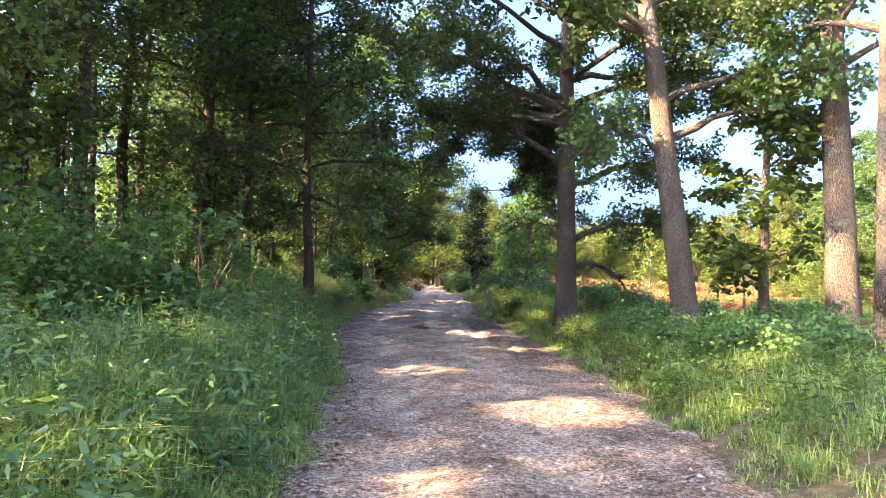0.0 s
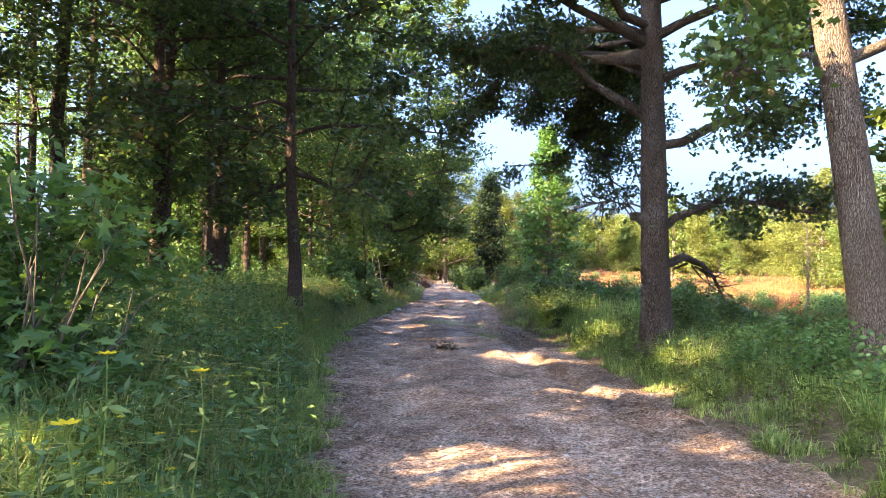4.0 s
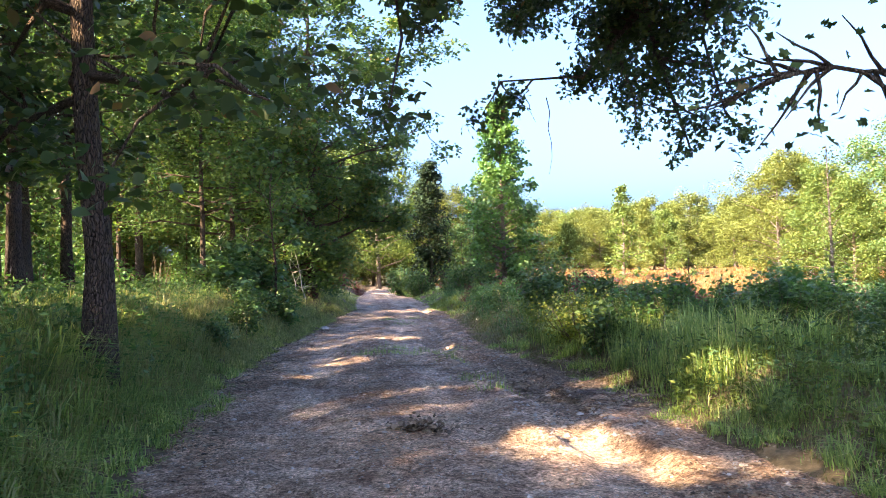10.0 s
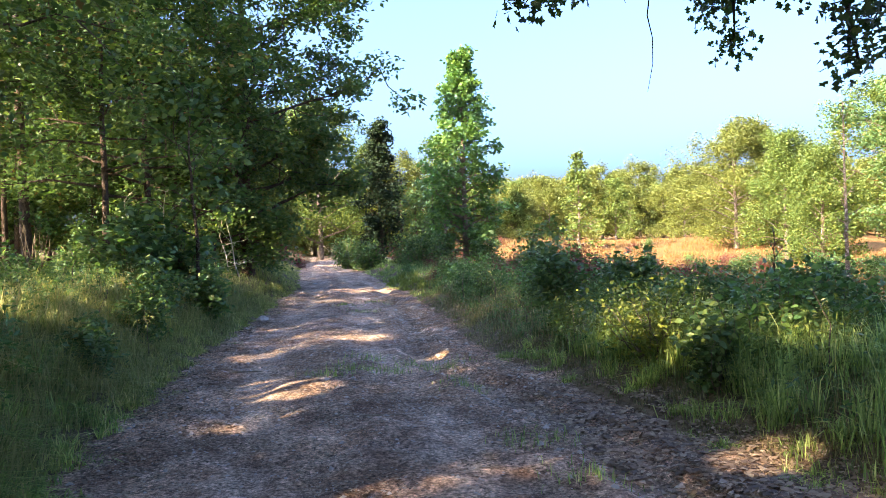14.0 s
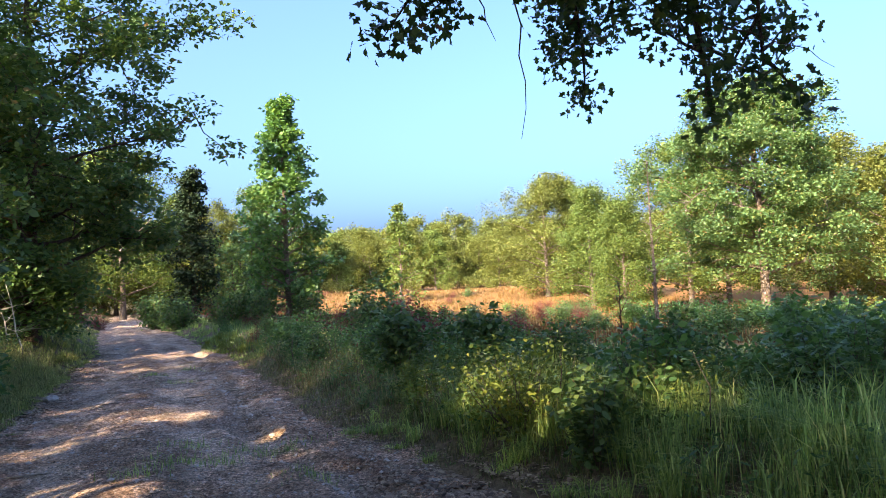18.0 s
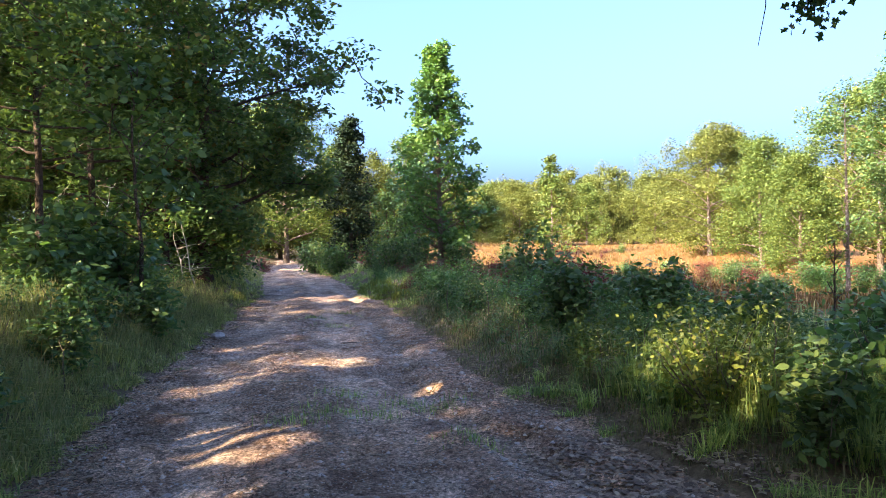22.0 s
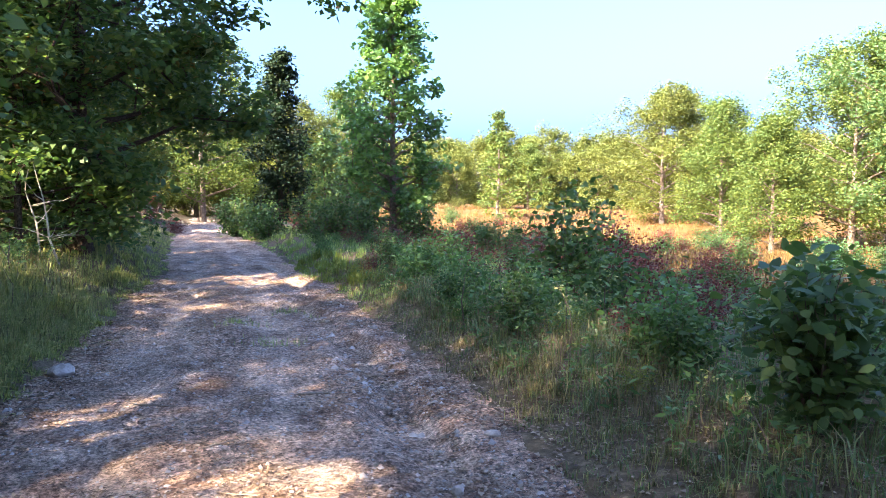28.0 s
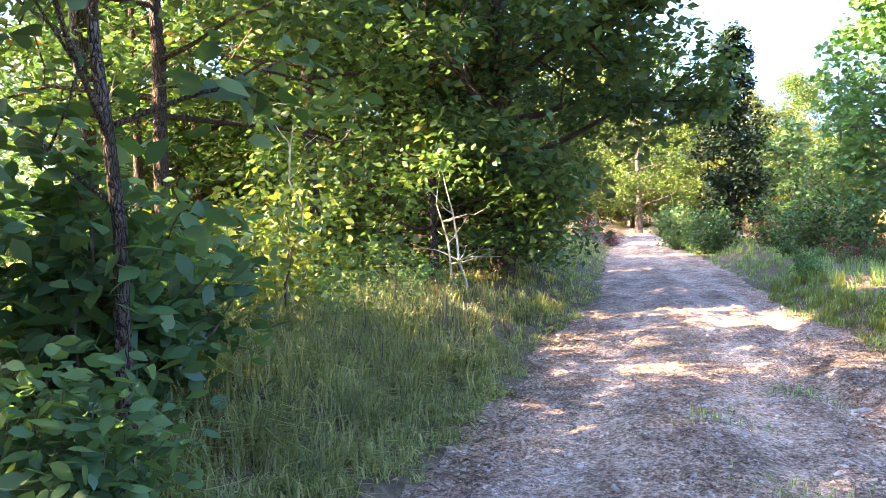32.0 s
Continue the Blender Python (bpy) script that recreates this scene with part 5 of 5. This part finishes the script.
sward("grass", 23, 12000, right_band(5, 25, -0.1, 1.4), (0.25, 0.70), 0.009, GRASS, "arching green grass tussocks on the low side of the road", 70, 1.0, 0.05)
sward("grass", 24, 9000, right_band(18.5, 23.5, 0.5, 1.9, 1.0), (0.35, 0.85), 0.010, GRASS, "tall bright green grass before the thicket", 36, 0.6, 0.05)
sward("meadow_grass", 10, 52000, meadow_band, (0.25, 0.65), 0.026, TAN_GRASS, "orange-tan dry meadow grass", 10, 0.35, 0.16)


# ---- weeds, flowers ----
def weed_patch(name, seed, count, where, tall, size, mat, label, per=14):
    """Leafy weeds: upright stems with leaves up their length."""
    rng = np.random.RandomState(seed)
    heap = Heap()
    x, y = where(rng, count)
    z = land_h(x, y)
    h = rng.uniform(tall[0], tall[1], count)
    lean = rng.randn(count, 2) * 0.18
    f = rng.uniform(0.15, 1.05, (count, per))
    at = np.stack([x[:, None] + lean[:, :1] * f * h[:, None], y[:, None] + lean[:, 1:] * f * h[:, None], z[:, None] + f * h[:, None]], -1)
    at = at + rng.randn(count, per, 3) * [0.035, 0.035, 0.01]
    leaves(heap, at.reshape(-1, 3), size, rng, LANCE, 0.15, 0.45)
    blades(heap, rng, x, y, z, h, np.full(count, 0.007), 0.2)
    return tagged(new(name, heap.mesh(name, mat)), label, "weeds", kind="stuff")


weed_patch("weeds", 1, 1900, left_band(2, 13.5, 0.15, 4.0), (0.2, 0.75), 0.085, SHRUB_LEAF, "leafy green weeds in roadside grass")
weed_patch("weeds", 3, 800, left_band(9, 22, 0.5, 3.0), (0.25, 0.7), 0.09, STAR_LEAF, "bright leafy weeds in roadside grass")
weed_patch("weeds", 2, 1500, left_band(13, 36, 1.3, 4.5), (0.2, 0.6), 0.085, SHRUB_LEAF, "leafy green weeds in roadside grass")
weed_patch("weeds", 3, 1500, right_band(5, 19, 0.2, 4.5), (0.15, 0.5), 0.07, GUM_LEAF, "bright leafy weeds around the old oaks")
weed_patch("weeds", 4, 1300, right_band(17, 38, 0.5, 6.0), (0.15, 0.5), 0.07, SHRUB_LEAF, "leafy dark weeds in the thicket")
weed_patch("weeds", 5, 420, right_band(20.5, 25, 0.6, 2.2), (0.3, 0.75), 0.06, GUM_LEAF, "yellow-green weeds at the road's edge")
weed_patch("red_weeds", 6, 700, right_band(30, 56, 2.0, 7.0), (0.3, 0.65), 0.07, RED_LEAF, "dark red weeds before the meadow")
weed_patch("woodland_weeds", 7, 2600, left_band(8, 55, 2.5, 14), (0.2, 0.7), 0.12, WOOD_LEAF, "leafy green plants on the woodland floor", 10)


def flower_meshes(seed):
    rng = np.random.RandomState(seed)
    stem, leaf, head = Heap(), Heap(), Heap()
    h = rng.uniform(0.5, 0.72)
    top = np.array([rng.uniform(-0.1, 0.1), rng.uniform(-0.1, 0.1), h])
    pts = bent(rng, (0, 0, -0.03), top, 6, 0, 0.1)
    tube(stem, pts, np.linspace(0.004, 0.002, 6), 5)
    at = pts[rng.randint(1, 5, 14)]
    leaves(leaf, at, 0.055, rng, LANCE, 0.1, 0.5)
    for k in range(9):
        a = k * 2 * math.pi / 9
        d, w = np.array([math.cos(a), math.sin(a), 0.25]), np.array([-math.sin(a), math.cos(a), 0])
        c = top + d * 0.006
        head.add([c - w * 0.004, c + d * 0.016 - w * 0.007, c + d * 0.028, c + d * 0.016 + w * 0.007, c + w * 0.004], [[0, 1, 2, 3, 4]])
    return stem.mesh("stem", GRASS, True), leaf.mesh("foliage", GRASS), head.mesh("flower_head", PETAL)


FLOWERS = [flower_meshes(k) for k in range(4)]
rngl = np.random.RandomState(9)
for i in range(34):
    y = rngl.uniform(5.5, 16)
    x = float(edge_l(y)) - rngl.uniform(0.25, 2.4)
    fl = thing("wildflower", (x, y, hz(x, y)), "yellow wildflower on a thin leafy stem in the grass", "flower", "yellow wildflowers", rngl.uniform(0, 360), rngl.uniform(0.65, 0.95))
    for n, me in zip(("stem", "foliage", "flower_head"), FLOWERS[i % 4]):
        part(n, me, fl)

for i, (x, y) in enumerate(((0.05, 10.1), (-0.15, 10.6), (1.0, 6.5), (0.85, 7.4), (0.65, 7.2), (0.1, 6.7), (0.45, 6.1), (-0.1, 11.6))):
    fl = thing("wildflower", (x, y, hz(x, y)), "yellow wildflower on a thin leafy stem in the grass", "flower", "yellow wildflowers", 50 * i, 1.5)
    for n, me in zip(("stem", "foliage", "flower_head"), FLOWERS[i % 4]):
        part(n, me, fl)

WHIP = [shrub_meshes(260 + k, 1.0, 0.35, 1, 5, 0.045, OLIVE_GRASS, LANCE * [1.4, 1], 0.05) for k in range(4)]
rngv = np.random.RandomState(61)
for i in range(46):
    y = rngv.uniform(24, 34) if i % 3 else rngv.uniform(19, 33)
    x = float(edge_l(y)) - rngv.uniform(0.3, 1.9) if i % 3 else float(edge_r(y)) + rngv.uniform(0.4, 1.6)
    plant_shrub("tall_weed", WHIP[i % 4], x, y, "wiry tall weed with small pale leaves", "weed", "wiry weeds by the road", 80 * i, rngv.uniform(0.5, 1.0))

# ---- on the road ----
def on_road(rng, n, y0, y1, lo=0.0, hi=1.0):
    y = rng.uniform(y0, y1, n)
    u = rng.uniform(lo, hi, n)
    x = edge_l(y) + u * (edge_r(y) - edge_l(y))
    return x, y, road_h(x, y)


def litter(seed, count, y0, y1, lo, hi, size, label, shape=RHOMB * [1.3, 1]):
    rng = np.random.RandomState(seed)
    heap = Heap()
    x, y, z = on_road(rng, count, y0, y1, lo, hi)
    u = (x - edge_l(y)) / (edge_r(y) - edge_l(y))
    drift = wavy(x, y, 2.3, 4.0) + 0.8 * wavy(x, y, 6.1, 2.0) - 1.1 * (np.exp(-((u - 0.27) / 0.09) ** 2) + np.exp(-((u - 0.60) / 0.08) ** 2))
    for bx, by, br in ((2.0, 16.9, 1.0), (1.85, 9.9, 0.9), (3.7, 7.3, 0.9), (2.8, 4.5, 0.6), (-1.9, 37.9, 0.9)):       # bare clay, cleared of litter to match sunlit spots in SUN_BREAKS
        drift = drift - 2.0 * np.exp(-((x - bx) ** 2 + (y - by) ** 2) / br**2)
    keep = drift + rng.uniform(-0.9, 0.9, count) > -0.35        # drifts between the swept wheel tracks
    x, y, z = x[keep], y[keep], np.where(np.abs(u - 0.5) > 0.5, np.maximum(land_h(x, y), z), z)[keep]
    leaves(heap, np.column_stack([x, y, z + 0.004]), size, rng, shape, 0.0, 0.93, 0.5)
    tagged(new("leaf_litter", heap.mesh("leaf_litter", DEAD_LEAF)), label, "leaf litter", kind="stuff")


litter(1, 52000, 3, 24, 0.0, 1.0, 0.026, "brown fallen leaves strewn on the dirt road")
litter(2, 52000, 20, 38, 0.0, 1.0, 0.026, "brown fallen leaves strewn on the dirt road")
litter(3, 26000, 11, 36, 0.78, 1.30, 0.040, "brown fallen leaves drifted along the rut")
litter(7, 9000, 18.5, 22.5, 0.80, 1.08, 0.055, "dark brown leaves drifted in the washed-out hollow", OVAL)
litter(4, 3500, 4, 36, -0.06, 0.12, 0.055, "brown fallen leaves at the grassy edge of the road")

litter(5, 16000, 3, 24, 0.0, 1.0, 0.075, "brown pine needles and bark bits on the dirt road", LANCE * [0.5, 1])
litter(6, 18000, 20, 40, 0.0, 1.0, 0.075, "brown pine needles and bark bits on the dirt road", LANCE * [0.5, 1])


def pebbles(seed, count, y0, y1, size, lo=0.02, hi=0.98):
    rng = np.random.RandomState(seed)
    heap = Heap()
    x, y, z = on_road(rng, count, y0, y1, lo, hi)
    r = size * rng.lognormal(0, 0.45, count)
    base = np.array([(1, 0, 0), (0, 1, 0), (-1, 0, 0), (0, -1, 0), (0, 0, 0.65), (0, 0, -0.5)], float)
    a = rng.uniform(0, 6.28, count)
    ca, sa = np.cos(a), np.sin(a)
    jit = 1 + 0.3 * rng.randn(count, 6, 1)
    b = base[None] * jit * r[:, None, None]
    v = np.stack([x[:, None] + b[..., 0] * ca[:, None] - b[..., 1] * sa[:, None], y[:, None] + b[..., 0] * sa[:, None] + b[..., 1] * ca[:, None], z[:, None] + b[..., 2]], -1)
    f = np.array([(0, 1, 4), (1, 2, 4), (2, 3, 4), (3, 0, 4)])
    heap.add(v.reshape(-1, 3), (np.arange(count)[:, None, None] * 6 + f[None]).reshape(-1, 3))
    tagged(new("gravel", heap.mesh("gravel", STONE)), "loose pale gravel on the dirt road", "gravel", kind="stuff")


pebbles(1, 9000, 3, 22, 0.008)
pebbles(2, 13000, 21, 40, 0.009)
pebbles(3, 800, 17, 34, 0.018, 0.72, 0.92)


def stick(x, y, turn, length, seed, r=0.011):
    rng = np.random.RandomState(seed)
    heap = Heap()
    pts = bent(rng, (-length / 2, 0, 0.012), (length / 2, 0, 0.012), 7, 0.0, 0.12)
    pts[:, 2] = np.abs(pts[:, 2] - 0.012) * 0.5 + r
    tube(heap, pts, r * np.array([0.6, 1, 1, 0.9, 0.8, 0.6, 0.3]), 6, 0.08, rng)
    ob = new("stick", heap.mesh("stick", DRY_STICK, True))
    ob.matrix_basis = pose(x, y, float(road_h(x, y)), 0, 0, turn)
    tagged(ob, "weathered fallen stick on the dirt road", "stick", "fallen sticks")


rngk = np.random.RandomState(12)
for i, (x, y, turn, ln) in enumerate(((1.05, 11.6, 4, 0.5), (-2.2, 23.9, 3, 0.45), (-0.95, 28.6, 2, 0.32), (-0.35, 29.3, 3, 0.42))):
    stick(x, y, turn, ln, 300 + i)
for i in range(30):
    y = rngk.uniform(5, 38)
    u = rngk.uniform(0.05, 0.95)
    stick(float(edge_l(y) + u * (edge_r(y) - edge_l(y))), y, rngk.uniform(-60, 60), rngk.uniform(0.15, 0.4), 400 + i, rngk.uniform(0.004, 0.009))


def leaf_heap(x, y, w, h, seed):
    rng = np.random.RandomState(seed)
    heap = Heap()
    n = 260
    a = rng.randn(n, 3) * [w * 0.42, w * 0.15, 0]
    a[:, 2] = np.abs(rng.randn(n)) * h * np.exp(-(a[:, 0] / w) ** 2) + 0.008
    leaves(heap, a, 0.05, rng, OVAL, 0.0, 0.55, 0.4)
    ob = new("leaf_pile", heap.mesh("leaf_pile", DEAD_LEAF))
    ob.matrix_basis = pose(x, y, float(road_h(x, y)), 0, 0, -8)
    tagged(ob, "small heap of dry brown leaves on the dirt road", "leaf pile", kind="stuff")


leaf_heap(0.37, 17.4, 0.34, 0.055, 2)


def stone(x, y, w, seed, label):
    rng = np.random.RandomState(seed)
    bm = bmesh.new()
    bmesh.ops.create_icosphere(bm, subdivisions=2, radius=1.0)
    for v in bm.verts:
        k = 1 + 0.22 * math.sin(3 * v.co.x + seed) * math.cos(2.5 * v.co.y) + rng.uniform(-0.07, 0.07)
        v.co = Vector((v.co.x * w * k, v.co.y * w * 0.75 * k, v.co.z * w * 0.5 * k + w * 0.2))
    me = bpy.data.meshes.new("stone")
    bm.to_mesh(me)
    bm.free()
    me.materials.append(STONE)
    ob = new("stone", me)
    inside = edge_l(y) < x < edge_r(y)
    ob.matrix_basis = pose(x, y, float(road_h(x, y)) if inside else hz(x, y), 0, 0, 40 * seed)
    tagged(ob, label, "stone", "loose stones")


stone(-3.3, 29.6, 0.14, 1, "pale grey stone lying in roadside grass")
for i, (x, y, w) in enumerate(((-0.1, 26.4, 0.06), (0.15, 24.9, 0.05), (0.3, 27.2, 0.055), (-4.35, 42.8, 0.09), (0.0, 30.2, 0.05), (-0.2, 31.5, 0.06), (0.55, 25.4, 0.045), (-2.6, 28.4, 0.04))):
    stone(x, y, w, 2 + i, "small pale stone on the dirt road")


def road_tufts(places, seed):
    """Short grass that grows in the road."""
    rng = np.random.RandomState(seed)
    heap = Heap()
    for x, y in places:
        px, py = x + rng.randn(90) * 0.16, y + rng.randn(90) * 0.12
        blades(heap, rng, px, py, road_h(px, py), rng.uniform(0.05, 0.16, 90), np.full(90, 0.006), 0.7)
    tagged(new("road_grass", heap.mesh("road_grass", GRASS)), "short grass tufts growing in the dirt road", "grass", kind="stuff")


road_tufts([(-1.1, 23.2), (-0.8, 23.6), (-0.45, 23.4), (-0.1, 23.9), (0.25, 24.0), (-0.7, 24.3), (-1.15, 38.3), (-0.9, 38.6), (-1.4, 30.8), (-1.3, 33.2), (0.4, 22.5), (0.8, 20.4), (-1.9, 32.0), (1.0, 19.6)], 500)
